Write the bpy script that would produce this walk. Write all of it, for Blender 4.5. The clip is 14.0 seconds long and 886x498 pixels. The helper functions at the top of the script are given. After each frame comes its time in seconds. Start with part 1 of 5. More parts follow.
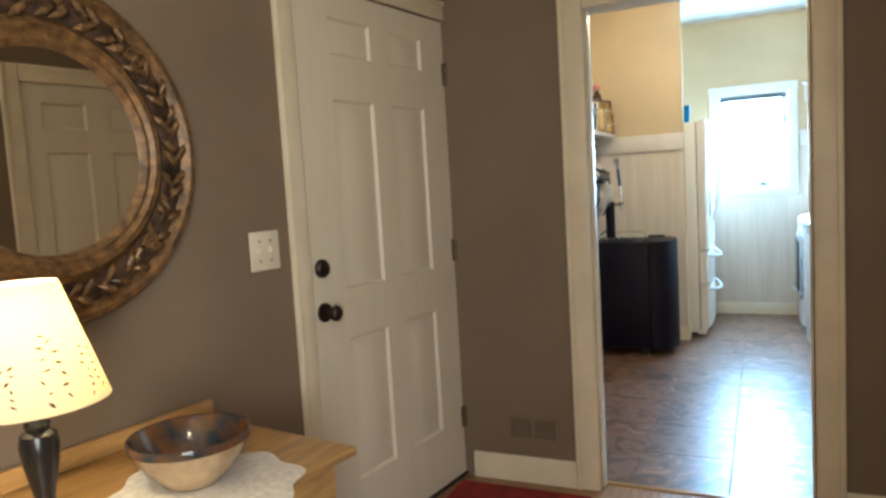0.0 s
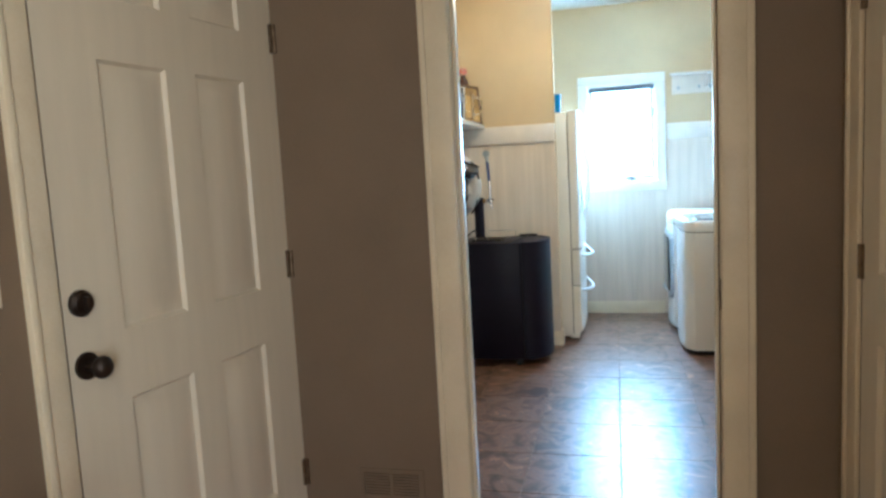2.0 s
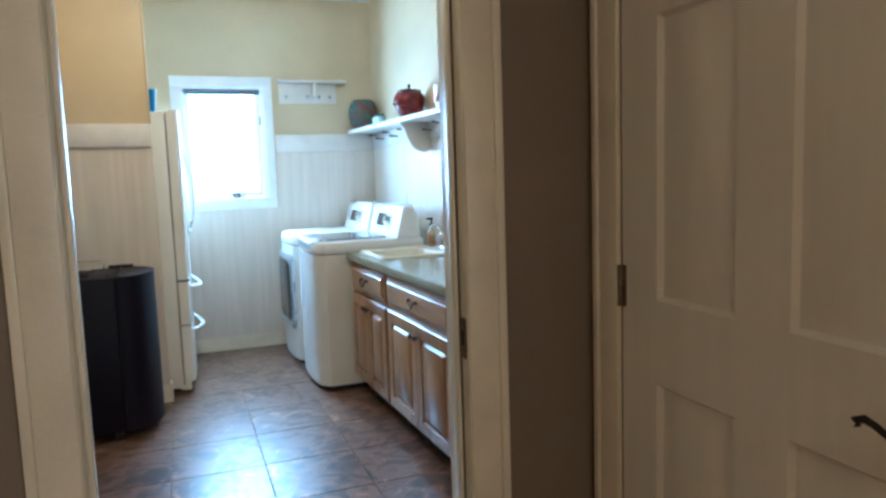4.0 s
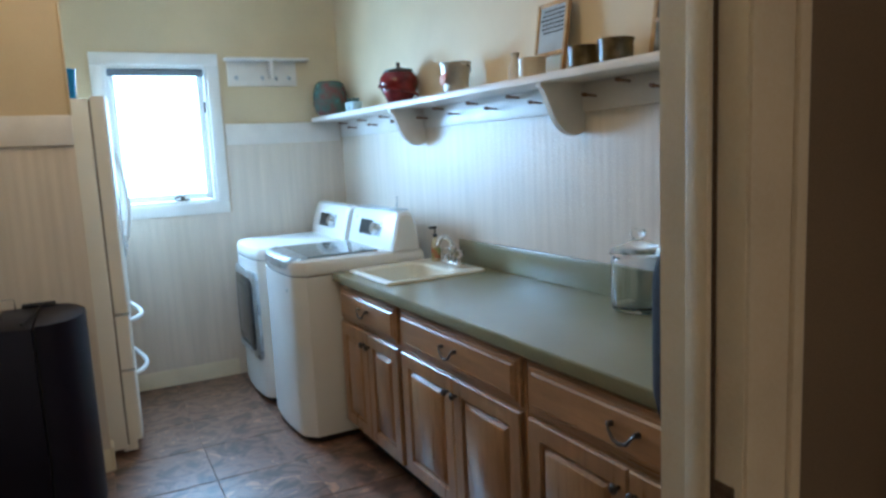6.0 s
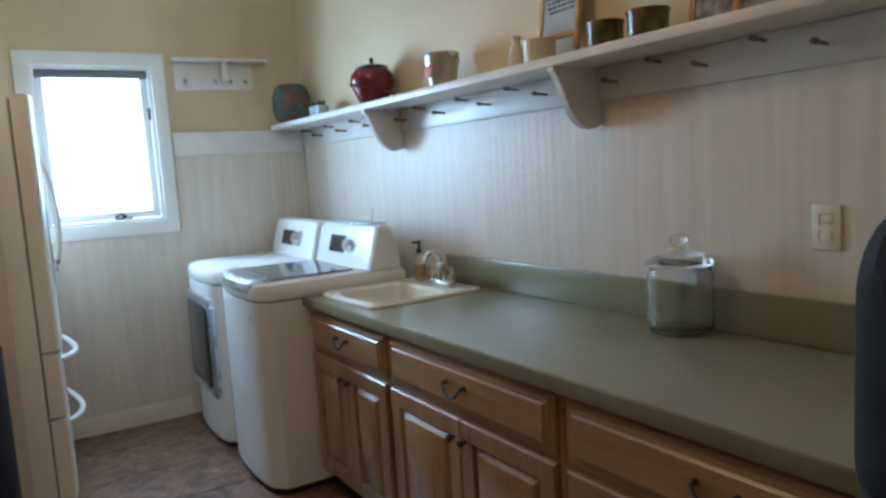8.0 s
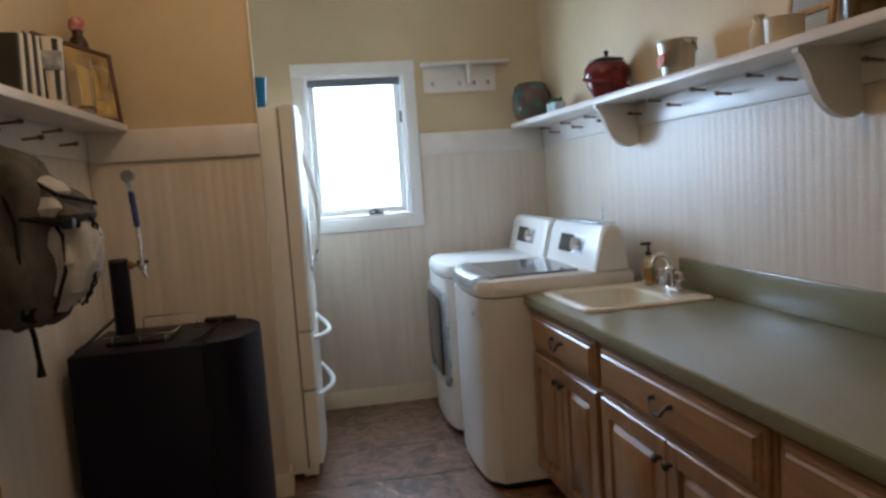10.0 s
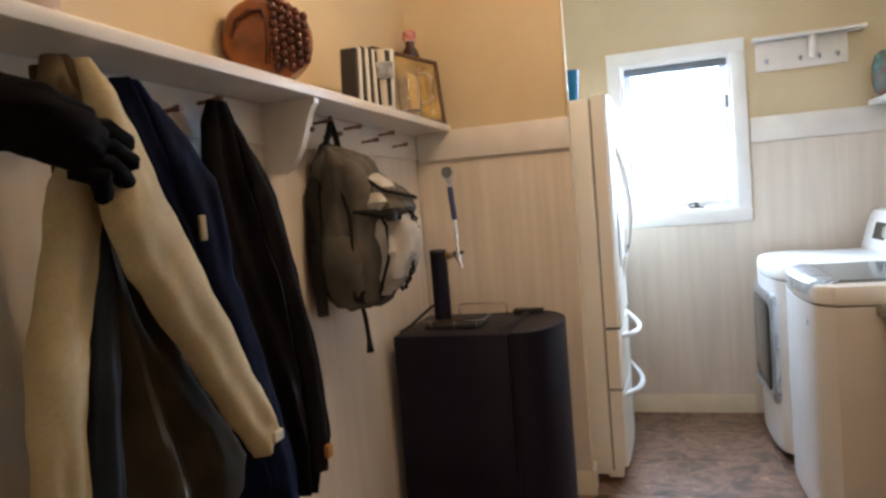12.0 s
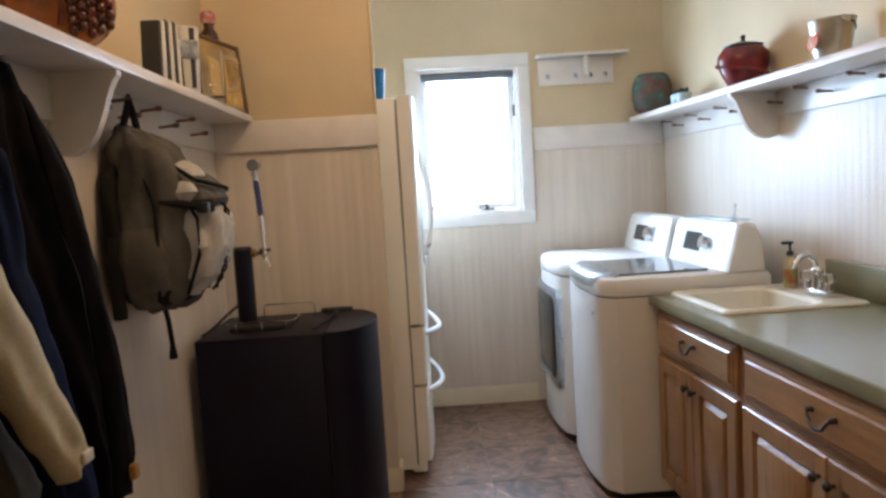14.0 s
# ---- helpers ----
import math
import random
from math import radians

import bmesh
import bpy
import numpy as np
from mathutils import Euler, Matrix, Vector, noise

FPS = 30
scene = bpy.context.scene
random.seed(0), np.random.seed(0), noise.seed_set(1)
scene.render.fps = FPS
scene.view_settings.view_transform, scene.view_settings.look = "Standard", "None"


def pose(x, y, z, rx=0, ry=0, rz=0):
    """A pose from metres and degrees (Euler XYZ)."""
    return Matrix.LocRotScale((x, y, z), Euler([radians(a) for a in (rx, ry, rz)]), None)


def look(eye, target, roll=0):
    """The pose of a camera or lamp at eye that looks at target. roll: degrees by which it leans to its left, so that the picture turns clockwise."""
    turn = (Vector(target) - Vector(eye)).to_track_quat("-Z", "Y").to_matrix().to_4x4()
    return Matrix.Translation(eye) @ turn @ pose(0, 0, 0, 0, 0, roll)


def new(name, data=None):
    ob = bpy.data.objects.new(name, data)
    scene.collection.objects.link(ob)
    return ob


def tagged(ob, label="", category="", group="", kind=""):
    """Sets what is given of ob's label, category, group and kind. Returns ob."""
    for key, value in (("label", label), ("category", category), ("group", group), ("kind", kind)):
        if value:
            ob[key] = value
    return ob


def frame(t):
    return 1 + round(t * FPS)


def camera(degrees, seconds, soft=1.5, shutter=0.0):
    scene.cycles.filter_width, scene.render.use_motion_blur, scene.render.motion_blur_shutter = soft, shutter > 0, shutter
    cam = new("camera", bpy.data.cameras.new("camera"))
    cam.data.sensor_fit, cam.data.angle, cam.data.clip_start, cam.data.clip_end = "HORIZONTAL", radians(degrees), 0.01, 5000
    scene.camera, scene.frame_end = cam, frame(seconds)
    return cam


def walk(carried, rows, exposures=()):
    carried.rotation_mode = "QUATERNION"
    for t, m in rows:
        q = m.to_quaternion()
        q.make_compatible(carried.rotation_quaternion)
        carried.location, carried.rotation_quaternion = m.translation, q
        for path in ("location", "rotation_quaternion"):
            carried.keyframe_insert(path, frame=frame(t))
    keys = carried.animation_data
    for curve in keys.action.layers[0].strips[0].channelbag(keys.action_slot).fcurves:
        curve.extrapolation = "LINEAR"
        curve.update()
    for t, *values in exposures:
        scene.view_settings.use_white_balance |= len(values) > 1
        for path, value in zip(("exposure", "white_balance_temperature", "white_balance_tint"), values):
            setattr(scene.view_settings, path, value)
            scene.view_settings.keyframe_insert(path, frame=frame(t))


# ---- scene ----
cam = camera(65.0, 14.0, soft=2.8)
PATH = [
    (0, (-0.009, -2.588, 1.376), (-0.847, -0.780, 1.199), -3.4),
    (0.5, (-0.071, -2.439, 1.367), (-0.895, -0.626, 1.182), -3.4),
    (1, (-0.084, -2.239, 1.382), (-0.892, -0.421, 1.178), -2.9),
    (1.5, (-0.102, -2.084, 1.387), (-0.810, -0.225, 1.177), -3.2),
    (2, (-0.154, -1.954, 1.388), (-0.639, -0.027, 1.166), -3.1),
    (2.5, (-0.290, -1.769, 1.383), (-0.433, 0.213, 1.158), -3.2),
    (3, (-0.379, -1.587, 1.366), (-0.173, 0.391, 1.149), -2.7),
    (3.5, (-0.392, -1.331, 1.366), (0.095, 0.596, 1.143), -2.8),
    (4, (-0.468, -1.153, 1.351), (0.237, 0.706, 1.135), -1.9),
    (4.2, (-0.490, -1.062, 1.370), (0.261, 0.778, 1.144), -2.5),
    (6.3, (-0.564, -0.175, 1.466), (0.348, 1.582, 1.179), -3.1),
    (6.5, (-0.559, -0.149, 1.448), (0.367, 1.601, 1.164), -3.7),
    (7, (-0.551, 0.024, 1.441), (0.486, 1.710, 1.151), -4.2),
    (7.2, (-0.585, 0.093, 1.410), (0.518, 1.741, 1.147), -3.4),
    (9.3, (-0.331, 0.251, 1.391), (0.303, 2.138, 1.192), -3.7),
    (9.5, (-0.351, 0.205, 1.410), (0.206, 2.115, 1.204), -3.8),
    (10, (-0.324, 0.200, 1.397), (0.001, 2.163, 1.202), -3.9),
    (10.5, (-0.282, 0.219, 1.391), (-0.214, 2.209, 1.203), -4.2),
    (11, (-0.279, 0.256, 1.384), (-0.470, 2.239, 1.209), -4.8),
    (11.5, (-0.272, 0.272, 1.380), (-0.703, 2.219, 1.225), -5.1),
    (12, (-0.269, 0.270, 1.385), (-0.843, 2.181, 1.245), -4.8),
    (12.5, (-0.275, 0.279, 1.381), (-0.867, 2.186, 1.256), -4.6),
    (13, (-0.295, 0.277, 1.374), (-0.758, 2.219, 1.245), -4.2),
    (13.5, (-0.344, 0.277, 1.356), (-0.570, 2.259, 1.215), -3.9),
    (14, (-0.420, 0.298, 1.363), (-0.360, 2.290, 1.190), -3.4),
]
EXPOSE = [(0.0, 0.36, 5050, 5), (2.0, 0.34, 4800, 5), (3.0, 0.18, 4750, 6), (4.2, -0.10, 4750, 6), (6.3, -0.74, 5100, 10), (7.2, -0.83, 5300, 13),
          (9.3, -1.40, 6000, 18), (10.5, -1.18, 6250, 24), (11.0, -0.87, 6150, 24), (11.5, -0.58, 6150, 23), (12.0, -0.26, 6250, 24), (12.5, -0.14, 6300, 23), (13.0, -0.16, 6250, 24), (14.0, -0.54, 6250, 25)]
walk(cam, [(t, look(eye, target, roll)) for t, eye, target, roll in PATH], EXPOSE)

# ---- world and lights ----
world = bpy.data.worlds.new("sky")
scene.world = world
world.use_nodes = True
wn = world.node_tree.nodes
sky = wn.new("ShaderNodeTexSky")
sky.sky_type = "NISHITA"
sky.sun_disc = False
sky.sun_elevation = radians(48)
sky.sun_rotation = radians(200)
world.node_tree.links.new(sky.outputs[0], wn["Background"].inputs[0])
wn["Background"].inputs[1].default_value = 0.15


def lamp(name, kind, energy, color, matrix, **kw):
    data = bpy.data.lights.new(name, kind)
    data.energy, data.color = energy, color
    for key in kw:
        if key == "size":
            data.shape, data.size = "RECTANGLE", kw[key]
        if key == "size_y":
            data.size_y = kw[key]
        if key == "radius":
            data.shadow_soft_size = kw[key]
        if key == "angle":
            data.angle = kw[key]
    ob = new(name, data)
    ob.matrix_world = matrix
    return ob


lamp("sun", "SUN", 3.0, (1.0, 0.95, 0.88), look((0, -20, 22), (0, 0, 0)), angle=radians(0.5))
# daylight entering by the laundry window
lamp("window_daylight", "AREA", 118, (0.54, 0.80, 1.0), look((-0.08, 4.72, 1.64), (-0.02, 0, 1.05)), size=0.62, size_y=0.86)
# warm fill for the entry, added in an unseen opening of the right hall wall
lamp("entry_side_fill", "AREA", 68, (1.0, 0.82, 0.59), look((0.60, -3.55, 1.35), (-1.4, -3.0, 1.25)), size=1.2, size_y=1.7)
# unseen bulbs added for warm light: laundry ceiling fixture, entry ceiling fixture; table lamp follows
lamp("laundry_unseen_bulb", "POINT", 31, (1.0, 0.69, 0.33), pose(-0.35, 2.1, 2.56), radius=0.09)
lamp("entry_unseen_bulb", "POINT", 14, (1.0, 0.68, 0.35), pose(-0.3, -2.3, 2.5), radius=0.09)

# ---- materials ----


def nodes_of(name):
    m = bpy.data.materials.new(name)
    m.use_nodes = True
    nt = m.node_tree
    return m, nt, nt.nodes["Principled BSDF"]


def paint(name, color, rough=0.5, metal=0.0, vary=0.10, scale=6.0, bump=0.05, grain=180.0, stretch=(1, 1, 1), spec=0.5, dark=None, each=0.0, coat=0.0, sheen_var=0.075):
    """A surface with variation at two scales: broad patches and a fine grain with relief."""
    m, nt, b = nodes_of(name)
    n, l = nt.nodes, nt.links
    co = n.new("ShaderNodeTexCoord")
    mp = n.new("ShaderNodeMapping")
    mp.inputs["Scale"].default_value = stretch
    l.new(co.outputs["Object"], mp.inputs[0])
    big = n.new("ShaderNodeTexNoise")
    big.inputs["Scale"].default_value, big.inputs["Detail"].default_value = scale, 5
    fine = n.new("ShaderNodeTexNoise")
    fine.inputs["Scale"].default_value, fine.inputs["Detail"].default_value = grain, 3
    l.new(mp.outputs[0], big.inputs[0])
    l.new(mp.outputs[0], fine.inputs[0])
    ramp = n.new("ShaderNodeValToRGB")
    dk = dark or tuple(c * (1 - 2.2 * vary) for c in color)
    lt = tuple(min(1, c * (1 + vary)) for c in color)
    ramp.color_ramp.elements[0].position, ramp.color_ramp.elements[0].color = 0.30, (*dk, 1)
    ramp.color_ramp.elements[1].position, ramp.color_ramp.elements[1].color = 0.68, (*lt, 1)
    l.new(big.outputs[0], ramp.inputs[0])
    mix = n.new("ShaderNodeMixRGB")
    mix.blend_type, mix.inputs[0].default_value = "OVERLAY", 0.16
    l.new(ramp.outputs[0], mix.inputs[1])
    l.new(fine.outputs[0], mix.inputs[2])
    out = mix.outputs[0]
    if each:
        info = n.new("ShaderNodeObjectInfo")
        hsv = n.new("ShaderNodeHueSaturation")
        mr = n.new("ShaderNodeMapRange")
        mr.inputs[3].default_value, mr.inputs[4].default_value = 1 - each, 1 + each
        l.new(info.outputs["Random"], mr.inputs[0])
        l.new(mr.outputs[0], hsv.inputs["Value"])
        l.new(out, hsv.inputs["Color"])
        out = hsv.outputs[0]
    l.new(out, b.inputs["Base Color"])
    rr = n.new("ShaderNodeMapRange")
    rr.inputs[3].default_value, rr.inputs[4].default_value = max(0.02, rough - sheen_var), min(1, rough + sheen_var)
    l.new(big.outputs[0], rr.inputs[0])
    l.new(rr.outputs[0], b.inputs["Roughness"])
    b.inputs["Metallic"].default_value = metal
    b.inputs["Specular IOR Level"].default_value = spec
    b.inputs["Coat Weight"].default_value = coat
    if bump:
        bp = n.new("ShaderNodeBump")
        bp.inputs["Strength"].default_value, bp.inputs["Distance"].default_value = bump, 0.004
        l.new(fine.outputs[0], bp.inputs["Height"])
        l.new(bp.outputs[0], b.inputs["Normal"])
    return m


def glass(name, tint=(1, 1, 1), rough=0.0):
    m, nt, b = nodes_of(name)
    b.inputs["Base Color"].default_value = (*tint, 1)
    b.inputs["Roughness"].default_value = rough
    b.inputs["Transmission Weight"].default_value = 1
    b.inputs["IOR"].default_value = 1.45
    return m


def glow(name, color, strength):
    m, nt, b = nodes_of(name)
    b.inputs["Base Color"].default_value = (*color, 1)
    b.inputs["Emission Color"].default_value = (*color, 1)
    b.inputs["Emission Strength"].default_value = strength
    return m


BROWN = paint("brown_wall_paint", (0.200, 0.150, 0.101), 0.6, vary=0.05, scale=2.5, bump=0.12, grain=260)
CREAM = paint("cream_yellow_wall_paint", (0.655, 0.522, 0.325), 0.6, vary=0.05, scale=2.0, bump=0.10, grain=260)
TRIM = paint("white_trim_paint", (0.77, 0.69, 0.52), 0.35, vary=0.05, scale=5, bump=0.04)
DOORW = paint("white_door_paint", (0.74, 0.68, 0.55), 0.4, vary=0.02, scale=4, bump=0.06, grain=300, stretch=(6, 6, 0.6))
BEAD = paint("beadboard_paint", (0.715, 0.63, 0.53), 0.42, vary=0.04, scale=3, bump=0.05, stretch=(8, 8, 0.5))
CEIL = paint("ceiling_paint", (0.80, 0.78, 0.74), 0.8, vary=0.03, scale=3, bump=0.15, grain=150)
CASEW = paint("bright_white_window_paint", (0.88, 0.87, 0.83), 0.32, vary=0.03, scale=5, bump=0.04)
SHELFW = paint("shelf_white_paint", (0.77, 0.72, 0.66), 0.35, vary=0.05, scale=6)
OAKFLOOR = paint("oak_floor", (0.36, 0.20, 0.09), 0.35, vary=0.2, scale=9, stretch=(12, 1, 1), each=0.2)
APPL = paint("white_appliance_enamel", (0.80, 0.78, 0.74), 0.26, vary=0.02, scale=3, bump=0.0, spec=0.6, sheen_var=0.015)
APPL2 = paint("bisque_fridge_enamel", (0.80, 0.75, 0.65), 0.35, vary=0.02, scale=3, bump=0.06, grain=400)
BLACKP = paint("black_appliance_paint", (0.0060, 0.0048, 0.0130), 0.46, spec=0.2, vary=0.1, scale=5, bump=0.08, grain=420)
BLACKM = paint("black_matt_plastic", (0.012, 0.012, 0.013), 0.55, vary=0.1)
GASKET = paint("grey_gasket", (0.32, 0.29, 0.24), 0.7)
# shade colour for the gaps along the doorway stop
STRIP = paint("brown_jamb_gap_shade", (0.10, 0.07, 0.045), 0.7)
# near-black for real dark parts, and for shade painted in gaps and holes
NEARBLACK = paint("near_black_part_and_gap_shade", (0.02, 0.018, 0.017), 0.8)
SILVER = paint("brushed_silver", (0.50, 0.53, 0.56), 0.28, metal=0.9, vary=0.05, stretch=(1, 30, 1))
CHROME = paint("chrome", (0.80, 0.80, 0.80), 0.08, metal=1.0, vary=0.02, bump=0)
BRONZE = paint("oil_rubbed_bronze", (0.035, 0.024, 0.018), 0.38, metal=0.6, vary=0.2, scale=30)
PEWTER = paint("dark_pewter", (0.10, 0.085, 0.075), 0.4, metal=0.8, vary=0.2, scale=40)
HINGE = paint("aged_brass_hinge", (0.20, 0.15, 0.10), 0.4, metal=0.8, vary=0.2, scale=40)
CABWOOD = paint("maple_cabinet_wood", (0.36, 0.193, 0.083), 0.30, vary=0.12, scale=5, bump=0.05, grain=60, stretch=(7, 7, 0.8), each=0.08, coat=0.35)
CABRAIL = paint("maple_cabinet_rail", (0.36, 0.193, 0.083), 0.30, vary=0.12, scale=5, bump=0.05, grain=60, stretch=(0.8, 7, 7), each=0.08, coat=0.35)
COUNTER = paint("sage_green_laminate", (0.235, 0.226, 0.138), 0.21, vary=0.02, scale=3, bump=0.0, grain=300, sheen_var=0.01)
SINKW = paint("cream_sink_enamel", (0.78, 0.73, 0.60), 0.18, vary=0.02)
GLASS = glass("clear_glass")
PANE = glass("window_glass", (0.97, 1.0, 1.0))
DGLASS = paint("smoked_lid_glass", (0.16, 0.18, 0.18), 0.10, vary=0.05, bump=0)
DARKSCR = paint("dark_display", (0.02, 0.025, 0.03), 0.15, vary=0.05, bump=0)
MIRROR, _nt, _b = nodes_of("mirror_silver")
_b.inputs["Base Color"].default_value, _b.inputs["Metallic"].default_value, _b.inputs["Roughness"].default_value = (0.86, 0.86, 0.82, 1), 1.0, 0.0
GOLD = paint("antique_gold_frame", (0.18, 0.100, 0.034), 0.40, metal=0.30, vary=0.30, scale=40, dark=(0.05, 0.028, 0.014), bump=0.3, grain=90)
GOLDK = paint("antique_dark_frame", (0.09, 0.052, 0.032), 0.5, metal=0.35, vary=0.4, scale=30, dark=(0.022, 0.015, 0.011), bump=0.3, grain=90)
PINE = paint("golden_oak_wood", (0.50, 0.30, 0.10), 0.34, vary=0.18, scale=7, grain=70, stretch=(0.8, 7, 7), coat=0.2)
LACE = paint("white_lace_cloth", (0.78, 0.74, 0.68), 0.9, vary=0.08, scale=60, bump=0.5, grain=120)
SHADE = paint("lamp_shade_fabric", (0.85, 0.74, 0.50), 0.9, vary=0.03, scale=30)
PEG = paint("dark_peg_wood", (0.25, 0.12, 0.06), 0.45, vary=0.2, scale=40)
RUGRED = paint("red_rug_wool", (0.26, 0.014, 0.012), 0.95, vary=0.2, scale=20, bump=0.6, grain=220)
BLIND = paint("grey_blind", (0.16, 0.18, 0.20), 0.7, vary=0.05)
CUPBLUE = paint("blue_cup", (0.02, 0.22, 0.50), 0.3, vary=0.1)


def tile_stone():
    m, nt, b = nodes_of("brown_slate_tile")
    n, l = nt.nodes, nt.links
    co = n.new("ShaderNodeTexCoord")
    info = n.new("ShaderNodeObjectInfo")
    add = n.new("ShaderNodeVectorMath")
    sc = n.new("ShaderNodeVectorMath")
    sc.operation = "SCALE"
    sc.inputs[0].default_value, sc.inputs[3].default_value = (7, 13, 3), 1
    l.new(info.outputs["Random"], sc.inputs[3])
    l.new(co.outputs["Object"], add.inputs[0])
    l.new(sc.outputs[0], add.inputs[1])
    a = n.new("ShaderNodeTexNoise")
    a.inputs["Scale"].default_value, a.inputs["Detail"].default_value, a.inputs["Distortion"].default_value = 7.0, 5, 1.6
    c = n.new("ShaderNodeTexNoise")
    c.inputs["Scale"].default_value, c.inputs["Detail"].default_value = 26, 6
    l.new(add.outputs[0], a.inputs[0])
    l.new(add.outputs[0], c.inputs[0])
    r = n.new("ShaderNodeValToRGB")
    e = r.color_ramp.elements
    e[0].position, e[0].color = 0.32, (0.055, 0.028, 0.018, 1)
    e[1].position, e[1].color = 0.68, (0.42, 0.215, 0.115, 1)
    for p, col in ((0.44, (0.115, 0.060, 0.036, 1)), (0.55, (0.23, 0.122, 0.074, 1)), (0.62, (0.15, 0.096, 0.072, 1))):
        e.new(p).color = col
    l.new(a.outputs[0], r.inputs[0])
    mx = n.new("ShaderNodeMixRGB")
    mx.blend_type, mx.inputs[0].default_value = "OVERLAY", 0.14
    l.new(r.outputs[0], mx.inputs[1])
    l.new(c.outputs[0], mx.inputs[2])
    l.new(mx.outputs[0], b.inputs["Base Color"])
    b.inputs["Specular IOR Level"].default_value = 0.6
    rr = n.new("ShaderNodeMapRange")
    rr.inputs[3].default_value, rr.inputs[4].default_value = 0.24, 0.38
    l.new(c.outputs[0], rr.inputs[0])
    l.new(rr.outputs[0], b.inputs["Roughness"])
    bp = n.new("ShaderNodeBump")
    bp.inputs["Strength"].default_value, bp.inputs["Distance"].default_value = 0.08, 0.005
    l.new(a.outputs[0], bp.inputs["Height"])
    l.new(bp.outputs[0], b.inputs["Normal"])
    return m


TILE = tile_stone()
GROUT = paint("brown_grout", (0.23, 0.165, 0.12), 0.85, vary=0.15, scale=30)

# ---- mesh helpers ----


def crumple(bm, amp, size, cuts=0, lean=(1, 1, 1)):
    """Wrinkles: push the surface along its normals by two scales of noise, stretched by lean."""
    if cuts:
        bmesh.ops.subdivide_edges(bm, edges=bm.edges, cuts=cuts, use_grid_fill=True)
    bmesh.ops.recalc_face_normals(bm, faces=bm.faces)
    bm.normal_update()
    for v in bm.verts:
        p = Vector((v.co.x * lean[0], v.co.y * lean[1], v.co.z * lean[2]))
        k = noise.noise(p / size) + 0.5 * noise.noise(p / (size * 0.4) + Vector((3, 7, 1)))
        v.co += v.normal * amp * k
        v.co.x = max(v.co.x, 0.011)
    return bm



def box(bm, x0, x1, y0, y1, z0, z1, bevel=0.0, seg=2):
    r = bmesh.ops.create_cube(bm, size=1, matrix=Matrix.LocRotScale(((x0 + x1) / 2, (y0 + y1) / 2, (z0 + z1) / 2), None, (abs(x1 - x0), abs(y1 - y0), abs(z1 - z0))))
    if bevel:
        es = list({e for v in r["verts"] for e in v.link_edges})
        bmesh.ops.bevel(bm, geom=es, offset=bevel, segments=seg, profile=0.5, affect="EDGES")
    return bm


def boxm(*a, **k):
    return box(bmesh.new(), *a, **k)


def cyl(bm, p, q, r, r2=None, n=20):
    """A cylinder or cone from p to q."""
    p, q = Vector(p), Vector(q)
    d = q - p
    m = Matrix.Translation((p + q) / 2) @ d.to_track_quat("Z", "Y").to_matrix().to_4x4()
    bmesh.ops.create_cone(bm, cap_ends=True, segments=n, radius1=r, radius2=r if r2 is None else r2, depth=d.length, matrix=m)
    return bm


def ball(bm, c, r, s=(1, 1, 1), u=16, v=10):
    bmesh.ops.create_uvsphere(bm, u_segments=u, v_segments=v, radius=r, matrix=Matrix.LocRotScale(c, None, s))
    return bm


def lathe(bm, prof, n=28, c=(0, 0, 0), closed=False, squash=1.0):
    """Turn the outline [(radius, height)] about the upright axis at c."""
    rings = []
    for r, z in prof:
        rings.append([bm.verts.new((c[0] + r * math.cos(2 * math.pi * i / n), c[1] + squash * r * math.sin(2 * math.pi * i / n), c[2] + z)) for i in range(n)])
    pairs = list(zip(rings, rings[1:])) + ([(rings[-1], rings[0])] if closed else [])
    for a, b in pairs:
        for i in range(n):
            bm.faces.new((a[i], a[(i + 1) % n], b[(i + 1) % n], b[i]))
    if not closed:
        bm.faces.new(rings[0][::-1])
        bm.faces.new(rings[-1])
    return bm


def loft(bm, rings, caps=True):
    vs = [[bm.verts.new(p) for p in ring] for ring in rings]
    n = len(vs[0])
    for a, b in zip(vs, vs[1:]):
        for i in range(n):
            bm.faces.new((a[i], a[(i + 1) % n], b[(i + 1) % n], b[i]))
    if caps:
        bm.faces.new(vs[0][::-1])
        bm.faces.new(vs[-1])
    return bm


def tube(bm, pts, r, n=10):
    """A round bar along a path."""
    pts = [Vector(p) for p in pts]
    rings = []
    for i, p in enumerate(pts):
        d = (pts[min(i + 1, len(pts) - 1)] - pts[max(i - 1, 0)]).normalized()
        side = d.cross(Vector((0, 0, 1)))
        if side.length < 0.2:
            side = d.cross(Vector((1, 0, 0)))
        side.normalize()
        up = side.cross(d).normalized()
        rad = r[i] if isinstance(r, (list, tuple)) else r
        rings.append([p + rad * (math.cos(2 * math.pi * k / n) * side + math.sin(2 * math.pi * k / n) * up) for k in range(n)])
    return loft(bm, rings)


def arc(p, q, bulge, n=9):
    """Points from p to q bowed out by the vector bulge."""
    p, q, b = Vector(p), Vector(q), Vector(bulge)
    return [p.lerp(q, i / (n - 1)) + b * math.sin(math.pi * i / (n - 1)) for i in range(n)]


def extrude(bm, outline, a, b, axis="z"):
    """A closed outline of pairs, pushed from a to b along an axis."""
    def at(u, v, w):
        return {"z": (u, v, w), "x": (w, u, v), "y": (u, w, v)}[axis]
    return loft(bm, [[at(u, v, a) for u, v in outline], [at(u, v, b) for u, v in outline]])


def smooth_mesh(me, angle=35):
    for p in me.polygons:
        p.use_smooth = True
    me.set_sharp_from_angle(angle=radians(angle))


